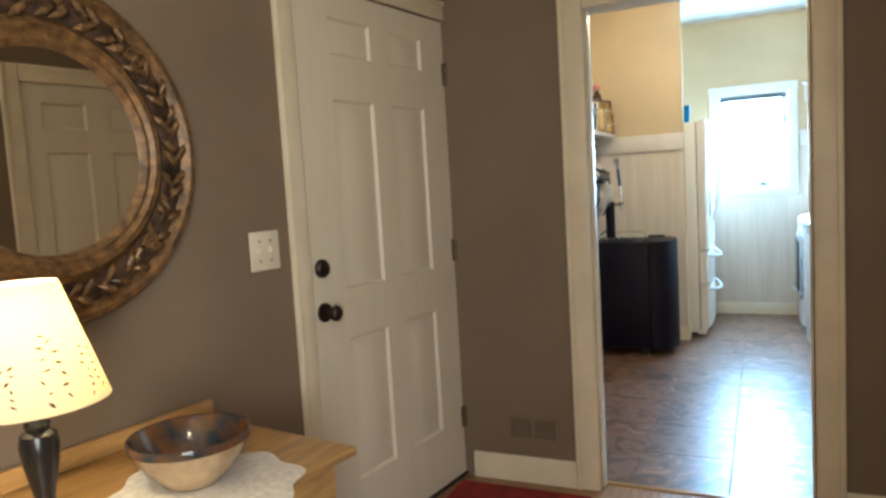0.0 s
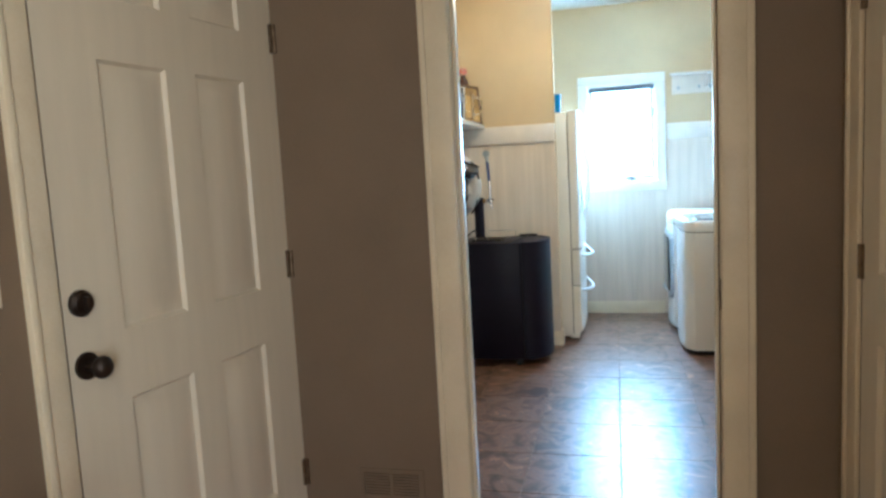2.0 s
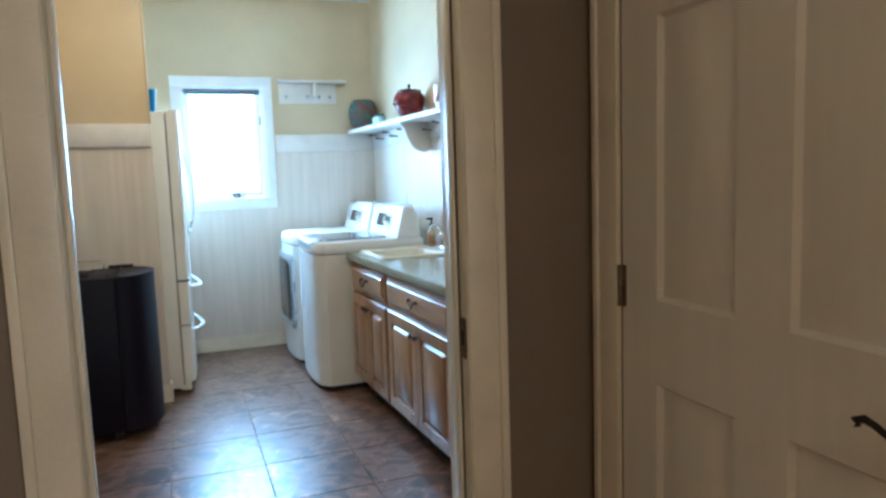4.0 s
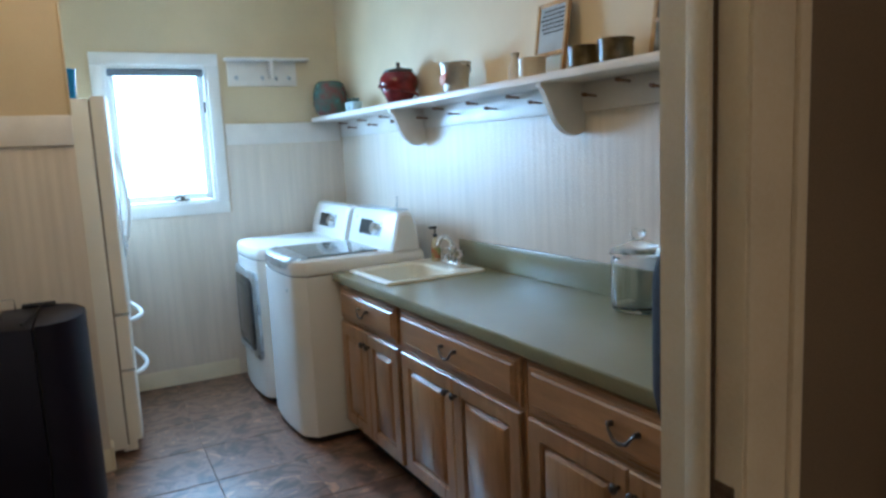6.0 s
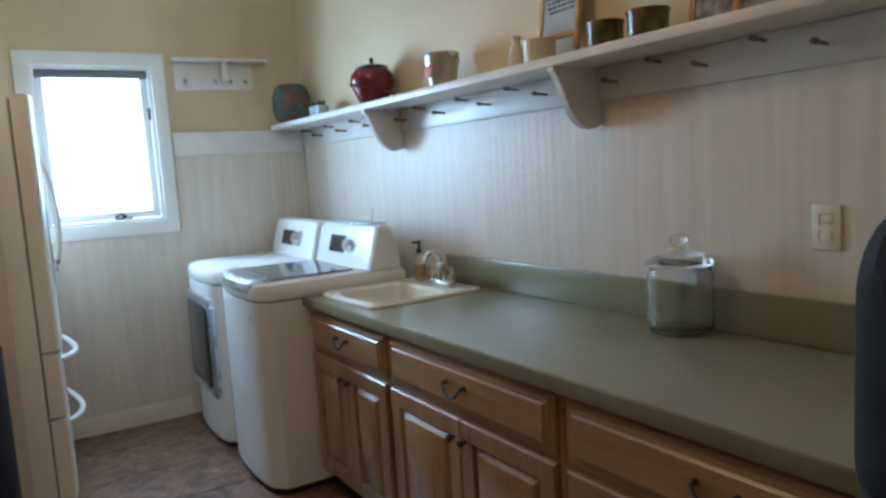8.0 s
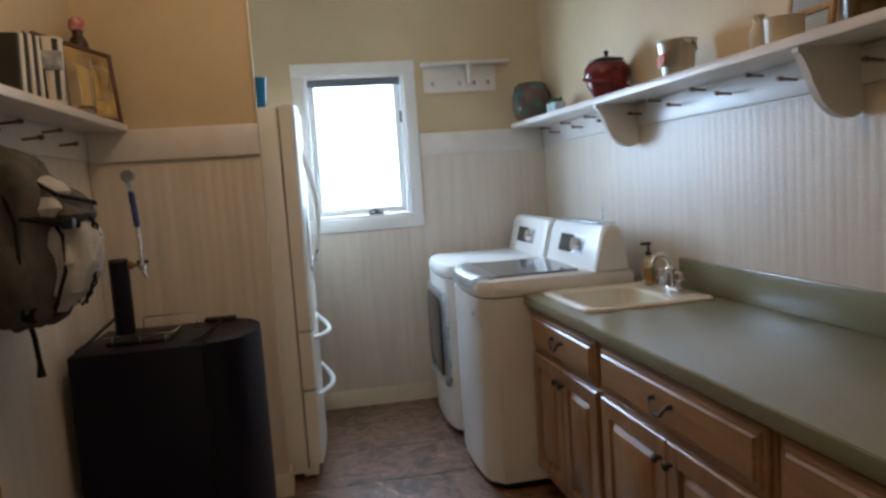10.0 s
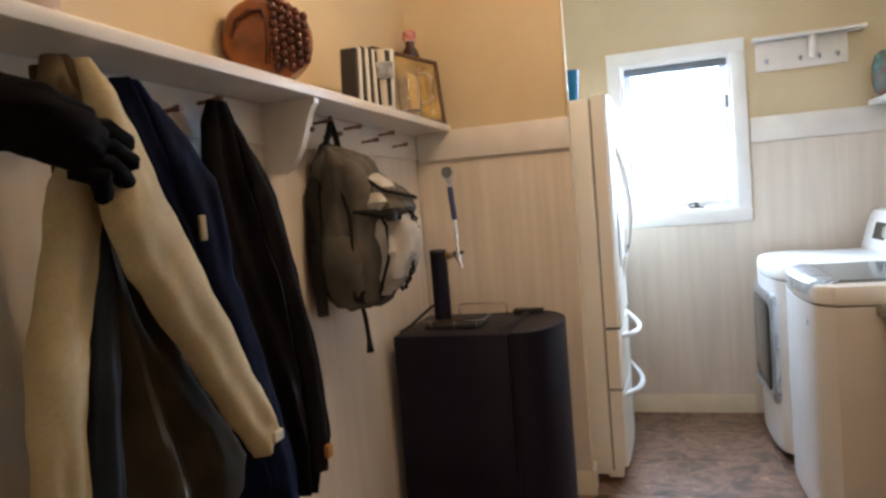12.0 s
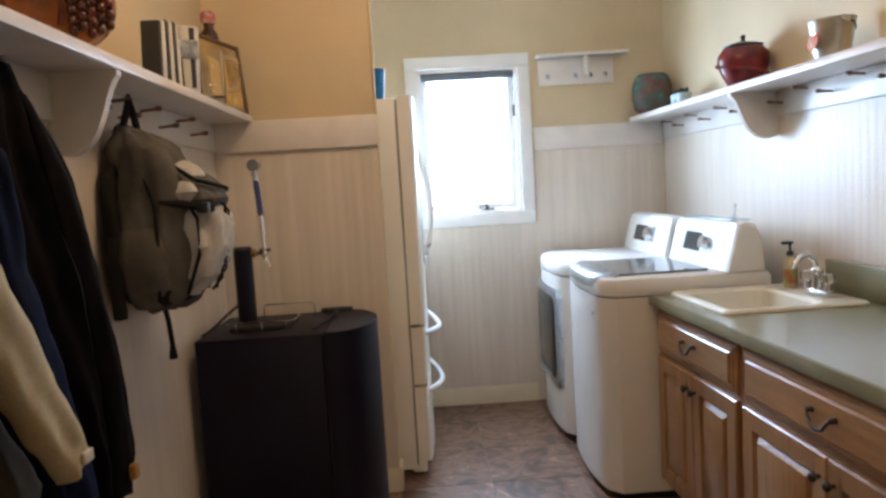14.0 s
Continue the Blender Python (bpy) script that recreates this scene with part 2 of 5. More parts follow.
def mesh_of(name, bm, mat, angle=35):
    bmesh.ops.recalc_face_normals(bm, faces=bm.faces)
    me = bpy.data.meshes.new(name)
    bm.to_mesh(me)
    bm.free()
    for m in mat if isinstance(mat, (list, tuple)) else [mat]:
        me.materials.append(m)
    smooth_mesh(me, angle)
    return me


def part(name, bm, material, parent, label="", m=None):
    ob = new(name, mesh_of(name, bm, material))
    ob.parent = parent
    if m is not None:
        ob.matrix_basis = m
    return tagged(ob, label) if label else ob


def thing(name, m, label, category, group="", kind=""):
    ob = new(name)
    ob.empty_display_size = 0.05
    ob.matrix_world = m
    return tagged(ob, label, category, group, kind)


def single(name, bm, material, m, label, category, group=""):
    ob = new(name, mesh_of(name, bm, material))
    ob.matrix_world = m
    return tagged(ob, label, category, group)


def structure(name, bm, material, m=None, label="", category=""):
    ob = new(name, mesh_of(name, bm, material))
    if m is not None:
        ob.matrix_world = m
    return tagged(ob, label, category, kind="structure")


# frames of the walls: x runs along the wall, y comes out of it, z is up
ENTRY_L = pose(-1.325, 0.37, 0, 0, 0, -98.5)
HALL_R = pose(0.53, 0, 0, 0, 0, 90)
LAUN_R = pose(1.275, 0, 0, 0, 0, 92)
LAUN_L = pose(-1.30, 0, 0, 0, 0, -90)
BACK = pose(0, 4.58, 0, 0, 0, 180)
PART_W = pose(0, 3.38, 0, 0, 0, 180)
BROWN_W = pose(0, 0.37, 0, 0, 0, 180)
AT = Matrix.Translation
CEIL_Z = 2.77

# ---- structure: entry ----
DOOR_X0, DOOR_X1, DOOR_H = -0.680, 0.165, 2.08


def wall_boxes(name, boxes, mat, m=None, label=""):
    bm = bmesh.new()
    for b in boxes:
        box(bm, *b)
    return structure(name, bm, mat, m, label)


wall_boxes("wall_entry_left", [(-0.16, -0.035, -0.14, 0, 0, CEIL_Z), (0.957, 5.3, -0.14, 0, 0, CEIL_Z), (-0.035, 0.957, -0.14, 0, 2.125, CEIL_Z)], BROWN, ENTRY_L, "brown painted entry wall")
wall_boxes("wall_between", [(-1.5, DOOR_X0 - 0.012, 0.37, 0.44, 0, CEIL_Z), (DOOR_X1 + 0.012, 0.53, 0.37, 0.44, 0, CEIL_Z), (DOOR_X0 - 0.012, DOOR_X1 + 0.012, 0.37, 0.44, DOOR_H + 0.012, CEIL_Z)], BROWN, None, "brown painted wall beside the laundry doorway")
wall_boxes("wall_between_laundry_side", [(-1.42, DOOR_X0 - 0.012, 0.44, 0.50, 0, CEIL_Z), (DOOR_X1 + 0.012, 1.45, 0.44, 0.50, 0, CEIL_Z), (DOOR_X0 - 0.012, DOOR_X1 + 0.012, 0.44, 0.50, DOOR_H + 0.012, CEIL_Z)], CREAM, None, "cream painted wall")
# the opening from -4.2 to -2.9 is unseen, cut for the fill lamp
wall_boxes("wall_hall_right", [(0.257, 0.437, -0.13, 0, 0, CEIL_Z), (-4.9, -4.2, -0.13, 0, 0, CEIL_Z), (-2.9, -0.578, -0.13, 0, 0, CEIL_Z), (-4.2, -2.9, -0.13, 0, 2.25, CEIL_Z), (-4.2, -2.9, -0.13, 0, 0, 0.45), (-0.578, 0.257, -0.13, 0, 2.04, CEIL_Z)], BROWN, HALL_R, "brown painted hall wall")
wall_boxes("wall_entry_back", [(-2.4, 0.66, -4.95, -4.82, 0, CEIL_Z)], BROWN, None, "brown painted entry wall")
structure("ceiling_entry", boxm(-2.4, 0.75, -4.95, 0.44, CEIL_Z, CEIL_Z + 0.1), CEIL, None, "white ceiling")
structure("ceiling_laundry", boxm(-1.5, 1.5, 0.44, 4.75, CEIL_Z, CEIL_Z + 0.1), CEIL, None, "white ceiling")


def moulding(name, segs, m, mat=TRIM, label=""):
    """Flat casing boards with a raised outer band and rounded edges: segs are (x0, x1, z0, z1, outer side)."""
    bm = bmesh.new()
    for x0, x1, z0, z1, side in segs:
        box(bm, x0, x1, 0, 0.014, z0, z1, 0.004)
        w = 0.022
        if side == "l":
            box(bm, x0, x0 + w, 0.010, 0.023, z0, z1, 0.005)
        elif side == "r":
            box(bm, x1 - w, x1, 0.010, 0.023, z0, z1, 0.005)
        elif side == "t":
            box(bm, x0, x1, 0.010, 0.023, z1 - w, z1, 0.005)
    return structure(name, bm, mat, m, label)


moulding("trim_doorway", [(-DOOR_X1 - 0.099, -DOOR_X1 - 0.002, 0, DOOR_H + 0.1, "l"), (-DOOR_X0 + 0.002, -DOOR_X0 + 0.102, 0, DOOR_H + 0.1, "r"), (-DOOR_X1 - 0.001, -DOOR_X0 + 0.001, DOOR_H + 0.002, DOOR_H + 0.1, "t")], BROWN_W, TRIM, "white painted door casing")
jb = bmesh.new()
box(jb, DOOR_X0 - 0.012, DOOR_X0, 0.362, 0.508, 0, DOOR_H)
box(jb, DOOR_X1, DOOR_X1 + 0.012, 0.362, 0.508, 0, DOOR_H)
box(jb, DOOR_X0, DOOR_X1, 0.362, 0.508, DOOR_H, DOOR_H + 0.012)
box(jb, DOOR_X0, DOOR_X0 + 0.012, 0.412, 0.450, 0, DOOR_H, 0.002)
box(jb, DOOR_X1 - 0.012, DOOR_X1, 0.412, 0.450, 0, DOOR_H, 0.002)
# thin brown strips painted as the shaded gaps beside the right stop
for yy in (0.4095, 0.4515):
    wb = bmesh.new()
    box(wb, DOOR_X1 - 0.0035, DOOR_X1 + 0.0005, yy - 0.0025, yy + 0.0025, 0, DOOR_H)
    structure("trim_jamb_gap_shade", wb, STRIP, None, "dark strip painted as a shaded gap on the door jamb")
structure("trim_doorway_jamb", jb, TRIM, None, "white painted door jamb")
sp = thing("strike_plate", pose(DOOR_X1 - 0.001, 0.39, 0.95), "small dark brass strike plate on the door jamb", "strike plate")
part("plate", boxm(-0.002, 0.001, -0.016, 0.016, -0.05, 0.05, 0.0006, 1), HINGE, sp)
# no real recess: a proud near-black block paints the hole's shade
part("latch_hole_shade", boxm(-0.003, -0.0005, -0.007, 0.007, -0.018, 0.018), NEARBLACK, sp)
moulding("trim_entry_door", [(0.957, 1.042, 0, 2.21, "r"), (-0.1, -0.037, 0, 2.21, "l"), (-0.036, 0.956, 2.127, 2.21, "t")], ENTRY_L, TRIM, "white painted door casing")
moulding("trim_hall_door", [(0.258, 0.355, 0, 2.13, "r"), (-0.671, -0.579, 0, 2.13, "l"), (-0.578, 0.257, 2.042, 2.13, "t")], HALL_R, TRIM, "white painted door casing")


def skirting(name, x0, x1, m, h=0.12):
    out = [(0, 0), (0.014, 0), (0.014, h - 0.022), (0.010, h - 0.012), (0.007, h), (0, h)]
    return structure(name, extrude(bmesh.new(), out, x0, x1, "x"), TRIM, m, "white painted baseboard")


skirting("baseboard_between_left", -DOOR_X0 + 0.104, 1.275, BROWN_W)
skirting("baseboard_between_right", -0.529, -DOOR_X1 - 0.101, BROWN_W)
skirting("baseboard_entry_left", 1.044, 5.2, ENTRY_L)
skirting("baseboard_hall_right", -4.8, -0.673, HALL_R)
skirting("baseboard_back", -0.26, 0.50, BACK, 0.115)
skirting("baseboard_partition", 0.587, 1.285, PART_W, 0.115)
bm = bmesh.new()
box(bm, -0.552, -0.537, 3.366, 3.48, 0, 0.115, 0.003)
structure("baseboard_partition_end", bm, TRIM, pose(-0.033, 0, 0), "white painted baseboard")

# ---- structure: laundry ----
wall_boxes("wall_laundry_left", [(-4.7, -0.5, -0.12, 0, 0, CEIL_Z)], CREAM, LAUN_L, "cream yellow painted wall")
wall_boxes("wall_laundry_right", [(0.47, 4.7, -0.12, 0, 0, CEIL_Z)], CREAM, LAUN_R, "cream painted wall")
WX0, WX1, WZ0, WZ1 = -0.387, 0.217, 1.197, 2.076
wall_boxes("wall_laundry_back", [(-1.30, WX0, 4.58, 4.72, 0, CEIL_Z), (WX1, 1.13, 4.58, 4.72, 0, CEIL_Z), (WX0, WX1, 4.58, 4.72, 0, WZ0), (WX0, WX1, 4.58, 4.72, WZ1, CEIL_Z)], CREAM, None, "cream painted wall with the window")
wall_boxes("wall_partition", [(-1.30, -0.585, 3.38, 3.475, 0, CEIL_Z)], CREAM, None, "cream yellow painted partition wall beside the fridge")


def beadboard(name, x0, x1, z0, z1, m, holes=()):
    """Upright boards with a V groove and a bead at each joint."""
    pitch, d = 0.0425, 0.008
    out = [(x0, 0.0005), (x0, d)]
    x = x0 + pitch
    while x < x1 - 0.02:
        out += [(x - 0.0055, d), (x - 0.003, d - 0.00022), (x - 0.0005, d - 0.00005), (x + 0.002, d - 0.00022), (x + 0.0045, d)]
        x += pitch
    out += [(x1, d), (x1, 0.0005)]
    return structure(name, extrude(bmesh.new(), out, z0, z1, "z"), BEAD, m, "white painted beadboard wainscot")


beadboard("wainscot_left", -3.37, -0.50, 0.0, 1.578, LAUN_L)
beadboard("wainscot_partition", 0.586, 1.29, 0.0, 1.566, PART_W)
beadboard("wainscot_right", 0.50, 4.57, 0.0, 1.587, LAUN_R)
beadboard("wainscot_back_right", -1.105, -0.302, 0.0, 1.56, BACK)
beadboard("wainscot_back_middle", -0.302, 0.461, 0.0, 1.123, BACK)
beadboard("wainscot_back_left", 0.461, 1.29, 0.0, 1.56, BACK)


def flat_board(name, x0, x1, z0, z1, m, t=0.019, label="white painted frieze board"):
    return structure(name, boxm(x0, x1, 0.0005, t, z0, z1, 0.003), SHELFW, m, label)


flat_board("trim_frieze_partition", 0.583, 1.28, 1.567, 1.70, PART_W, 0.030)
flat_board("trim_frieze_back_right", -1.096, -0.303, 1.562, 1.70, BACK)
flat_board("trim_frieze_back_left", 0.462, 1.28, 1.562, 1.70, BACK)
flat_board("trim_peg_rail_left", -3.36, -0.50, 1.579, 1.692, LAUN_L, 0.019, "white painted peg rail board")
flat_board("trim_peg_rail_right", 0.50, 4.56, 1.588, 1.696, LAUN_R, 0.019, "white painted peg rail board")
structure("trim_partition_corner", boxm(-0.591, -0.579, 3.372, 3.384, 1.70, CEIL_Z, 0.003), CREAM, None, "cream painted wall corner")

# ---- window ----
win = tagged(new("window_1"), "white casement window with bright daylight", "window", kind="structure")
win.matrix_world = pose(0, 4.58, 0)
bm = bmesh.new()
c = 0.076
box(bm, WX0 - c, WX1 + c, -0.020, 0.001, WZ1, WZ1 + c, 0.004)
box(bm, WX0 - c, WX1 + c, -0.020, 0.001, WZ0 - c, WZ0, 0.004)
box(bm, WX0 - c, WX0, -0.020, 0.001, WZ0 + 0.0005, WZ1 - 0.0005, 0.004)
box(bm, WX1, WX1 + c, -0.020, 0.001, WZ0 + 0.0005, WZ1 - 0.0005, 0.004)
part("casing", bm, CASEW, win, "white painted window casing")
bm = bmesh.new()
for b in ((WX0, WX0 + 0.016, WZ0, WZ1), (WX1 - 0.016, WX1, WZ0, WZ1), (WX0 + 0.016, WX1 - 0.016, WZ1 - 0.016, WZ1), (WX0 + 0.016, WX1 - 0.016, WZ0, WZ0 + 0.018)):
    box(bm, b[0], b[1], 0.0015, 0.13, b[2], b[3])
part("window_frame", bm, CASEW, win)
bm = bmesh.new()
sx0, sx1, sz0, sz1 = WX0 + 0.018, WX1 - 0.018, WZ0 + 0.020, WZ1 - 0.018
for b in ((sx0, sx0 + 0.038, sz0, sz1), (sx1 - 0.038, sx1, sz0, sz1), (sx0 + 0.038, sx1 - 0.038, sz1 - 0.038, sz1), (sx0 + 0.038, sx1 - 0.038, sz0, sz0 + 0.042)):
    box(bm, b[0], b[1], 0.055, 0.095, b[2], b[3], 0.003)
part("sash", bm, CASEW, win)
pane = part("pane", boxm(sx0 + 0.03, sx1 - 0.03, 0.073, 0.077, sz0 + 0.03, sz1 - 0.03), PANE, win)
pane.visible_shadow = False
bm = boxm(WX0 + 0.018, WX1 - 0.018, 0.012, 0.05, WZ1 - 0.062, WZ1 - 0.018, 0.008)
part("blind_cassette", bm, BLIND, win, "grey rolled up blind")
bm = cyl(bmesh.new(), (0.0, 0.02, WZ0 + 0.018), (0.0, 0.02, WZ0 + 0.045), 0.012)
tube(bm, [(0, 0.02, WZ0 + 0.045), (-0.015, 0.012, WZ0 + 0.05), (-0.05, 0.01, WZ0 + 0.036)], 0.006)
box(bm, -0.045, 0.045, 0.01, 0.045, WZ0 + 0.018, WZ0 + 0.028, 0.003)
part("crank", bm, PEWTER, win, "small metal window crank")
bm = boxm(WX1 - 0.030, WX1 - 0.017, 0.02, 0.035, 1.78, 1.85, 0.003)
part("latch", bm, PEWTER, win)

# ---- outside ----
structure("ground", boxm(-400, 400, -400, 400, -0.9, -0.6), paint("lawn", (0.06, 0.10, 0.03), 0.9, vary=0.3, scale=0.5), None, "lawn outside")
house = thing("neighbour_house", pose(0, 11.0, -0.6), "pale sided house outside the window", "house")
HSIDE = paint("pale_siding", (0.82, 0.82, 0.80), 0.6, vary=0.04)
bm = bmesh.new()
for i in range(26):
    z = i * 0.2
    loft(bm, [[(-7, 0, z), (-7, 3, z), (-7, 3, z + 0.2), (-7, 0.025, z + 0.2)], [(7, 0, z), (7, 3, z), (7, 3, z + 0.2), (7, 0.025, z + 0.2)]])
part("wall", bm, HSIDE, house)
part("roof", extrude(bmesh.new(), [(-0.5, 5.2), (1.7, 6.8), (3.8, 5.2)], -7.4, 7.4, "x"), paint("grey_shingles", (0.10, 0.10, 0.10), 0.9), house)
hw = part("window", boxm(0.15, 0.85, -0.04, 0.02, 1.75, 3.25, 0.01), TRIM, house)
part("pane", boxm(0.22, 0.78, -0.05, -0.035, 1.82, 3.18), DARKSCR, hw)

# ---- six-panel doors ----


def panel_door(ob, w, h, cols, rows, t=0.042, out=1):
    """A slab from x=0 to w with sunk, raised-field panels; its face lies at y=0."""
    bm = bmesh.new()
    xs = [0] + [v for c in cols for v in c] + [w]
    for i in range(0, len(xs), 2):
        box(bm, xs[i], xs[i + 1], -t, 0, 0.006, h)
    for c0, c1 in cols:
        zs = [0.006] + [v for r in rows for v in r] + [h]
        for i in range(0, len(zs), 2):
            box(bm, c0, c1, -t, 0, zs[i], zs[i + 1])
    part("slab", bm, DOORW, ob)
    for c0, c1 in cols:
        for r0, r1 in rows:
            bm = bmesh.new()
            rings = []
            for inset, y in ((0.0, -0.0005), (0.009, -0.012), (0.017, -0.012), (0.050, -0.002)):
                rings.append([(c0 + inset, y, r0 + inset), (c1 - inset, y, r0 + inset), (c1 - inset, y, r1 - inset), (c0 + inset, y, r1 - inset)])
            loft(bm, [[(x, -t + 0.004, z) for x, y, z in rings[0]]] + rings)
            part("panel", bm, DOORW, ob)


def hinge_on(ob, x, z, lift=0.0):
    bm = boxm(x - 0.016, x + 0.016, -0.001, 0.004 + lift, z - 0.05, z + 0.05, 0.001, 1)
    cyl(bm, (x - 0.002, 0.006 + lift, z - 0.05), (x - 0.002, 0.006 + lift, z + 0.05), 0.008, n=12)
    part("hinge", bm, HINGE, ob, "aged brass hinge")


d1 = tagged(new("door_1"), "closed white six-panel entry door", "door", kind="structure")
d1.matrix_world = ENTRY_L @ Matrix.Diagonal((0.955, 1, 1, 1))
panel_door(d1, 0.988, 2.12, [(0.185, 0.425), (0.552, 0.800)], [(0.272, 0.826), (1.014, 1.722), (1.885, 2.02)])
for z in (0.285, 1.082, 1.885):
    hinge_on(d1, 0.002, z, 0.004)
bm = cyl(bmesh.new(), (0.938, 0.0, 1.11), (0.938, 0.012, 1.11), 0.034)
cyl(bm, (0.938, 0.012, 1.11), (0.938, 0.022, 1.11), 0.034, 0.026)
box(bm, 0.932, 0.944, 0.02, 0.038, 1.092, 1.128, 0.004)
part("deadbolt", bm, BRONZE, d1, "oil-rubbed bronze deadbolt")
bm = cyl(bmesh.new(), (0.938, 0.0, 0.95), (0.938, 0.009, 0.95), 0.035)
cyl(bm, (0.938, 0.009, 0.95), (0.938, 0.04, 0.95), 0.013)
ball(bm, (0.938, 0.057, 0.95), 0.029, (1, 0.8, 1))
part("knob", bm, BRONZE, d1, "oil-rubbed bronze door knob")
part("threshold", boxm(0.0, 0.986, -0.05, 0.012, 0.0, 0.014, 0.003), NEARBLACK, d1, "dark metal threshold")

d2 = tagged(new("door_2"), "closed white six-panel hall door with a dark lever", "door", kind="structure")
d2.matrix_world = HALL_R @ AT((-0.576, 0, 0))
panel_door(d2, 0.831, 2.04, [(0.10, 0.335), (0.465, 0.702)], [(0.255, 0.853), (1.05, 1.68), (1.80, 1.94)])
for z in (0.28, 1.067, 1.82):
    hinge_on(d2, 0.832, z)
bm = cyl(bmesh.new(), (0.062, 0.0, 0.945), (0.062, 0.010, 0.945), 0.026)
cyl(bm, (0.062, 0.010, 0.945), (0.062, 0.042, 0.945), 0.008)
tube(bm, [(0.062, 0.042, 0.945), (0.085, 0.046, 0.941), (0.112, 0.047, 0.944), (0.135, 0.046, 0.954), (0.155, 0.044, 0.958), (0.168, 0.044, 0.952), (0.165, 0.044, 0.943)], [0.009, 0.0075, 0.006, 0.006, 0.007, 0.008, 0.007])
part("lever", bm, BRONZE, d2, "dark curved lever handle")

# ---- ceiling fixtures: unseen, added to go with the bulbs ----
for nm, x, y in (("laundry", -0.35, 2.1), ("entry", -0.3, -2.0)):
    cl = thing("ceiling_light", pose(x, y, CEIL_Z), "unseen dark bronze ceiling light fitting, added", "ceiling light")
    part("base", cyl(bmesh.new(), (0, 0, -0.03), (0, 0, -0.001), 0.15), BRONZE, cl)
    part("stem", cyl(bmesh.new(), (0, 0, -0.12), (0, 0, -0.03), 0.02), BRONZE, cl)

# ---- entry things ----
sw = thing("light_switch", ENTRY_L @ AT((1.155, 0, 1.203)), "white double light switch plate on the brown wall", "light switch")
part("plate", boxm(-0.062, 0.062, 0.0, 0.006, -0.064, 0.064, 0.003), DOORW, sw)
for x in (-0.023, 0.023):
    part("toggle", boxm(x - 0.006, x + 0.006, 0.005, 0.017, -0.006, 0.014, 0.002), TRIM, sw)
    for z in (-0.032, 0.032):
        part("screw", cyl(bmesh.new(), (x, 0.005, z), (x, 0.0075, z), 0.004, n=10), HINGE, sw)

vent = thing("wall_vent", BROWN_W @ AT((0.98, 0, 0.25)), "brown painted metal air register low on the wall", "vent")
bm = bmesh.new()
for b in ((-0.125, 0.125, 0.045, 0.062), (-0.125, 0.125, -0.062, -0.045), (-0.125, -0.105, -0.045, 0.045), (0.105, 0.125, -0.045, 0.045), (-0.006, 0.006, -0.045, 0.045)):
    box(bm, b[0], b[1], 0.0005, 0.007, b[2], b[3], 0.001, 1)
part("frame", bm, BROWN, vent)
part("backing", boxm(-0.105, 0.105, 0.0005, 0.002, -0.045, 0.045), GOLDK, vent)
for i in range(8):
    z = -0.039 + i * 0.0112
    part("slat", loft(bmesh.new(), [[(x, 0.0022, z), (x, 0.006, z - 0.005), (x, 0.007, z - 0.004), (x, 0.0032, z + 0.001)] for x in (-0.104, 0.104)]), BROWN, vent)

# round mirror
mir = thing("wall_mirror", ENTRY_L @ pose(1.838, 0.022, 1.515, 0, 0, 3) @ Matrix.Diagonal((1.08, 1, 1.08, 1)), "round wall mirror in a carved antique gold frame", "mirror")
R90 = pose(0, 0, 0, -90, 0, 0)
prof = [(0.395, 0.002), (0.395, 0.022), (0.386, 0.034), (0.372, 0.036), (0.360, 0.026), (0.352, 0.018), (0.296, 0.018), (0.286, 0.028), (0.276, 0.040), (0.262, 0.040), (0.252, 0.030), (0.244, 0.030), (0.236, 0.020), (0.230, 0.014), (0.230, 0.002)]
part("frame", lathe(bmesh.new(), prof, 72, closed=True), GOLD, mir, "carved antique gold frame", R90)
part("carved_band", lathe(bmesh.new(), [(0.354, 0.0185), (0.350, 0.021), (0.298, 0.021), (0.294, 0.0185)], 72, closed=True), GOLDK, mir, "dark recessed band", R90)
part("glass", cyl(bmesh.new(), (0, 0.008, 0), (0, 0.013, 0), 0.233, n=72), MIRROR, mir)
bm = bmesh.new()
for i in range(26):
    a = 2 * math.pi * i / 26
    ca, sa = math.cos(a), math.sin(a)
    for k in range(3):
        b = a + (k - 1) * 0.05
        rr = 0.325 + (0.018 if k == 1 else -0.012) * (1 if i % 2 else -1)
        p = Vector((rr * math.cos(b), 0.026, rr * math.sin(b)))
        tang = Vector((-math.sin(b), 0, math.cos(b)))
        rad = Vector((math.cos(b), 0, math.sin(b)))
        dr = (tang * 0.9 + rad * (0.7 if (i + k) % 2 else -0.7)).normalized()
        tube(bm, [p - dr * 0.030, p - dr * 0.012 + Vector((0, 0.006, 0)), p + dr * 0.010 + Vector((0, 0.008, 0)), p + dr * 0.028], [0.002, 0.010, 0.008, 0.001], 7)
    ball(bm, (0.325 * math.cos(a + 0.06), 0.027, 0.325 * math.sin(a + 0.06)), 0.010, u=8, v=6)
part("carved_leaves", bm, GOLD, mir, "raised gilded leaf carving")
for a in (-0.78, 0.78, 2.36, -2.36):
    bm = bmesh.new()
    c0 = Vector((0.325 * math.cos(a), 0.03, 0.325 * math.sin(a)))
    tube(bm, [c0 + Vector((0.026 * math.cos(s) * (1 - s / 14), 0.004, 0.026 * math.sin(s) * (1 - s / 14))) for s in [i * 0.5 for i in range(20)]], 0.007, 8)
    ball(bm, c0, 0.013, u=10, v=8)
    part("rosette", bm, GOLD, mir)

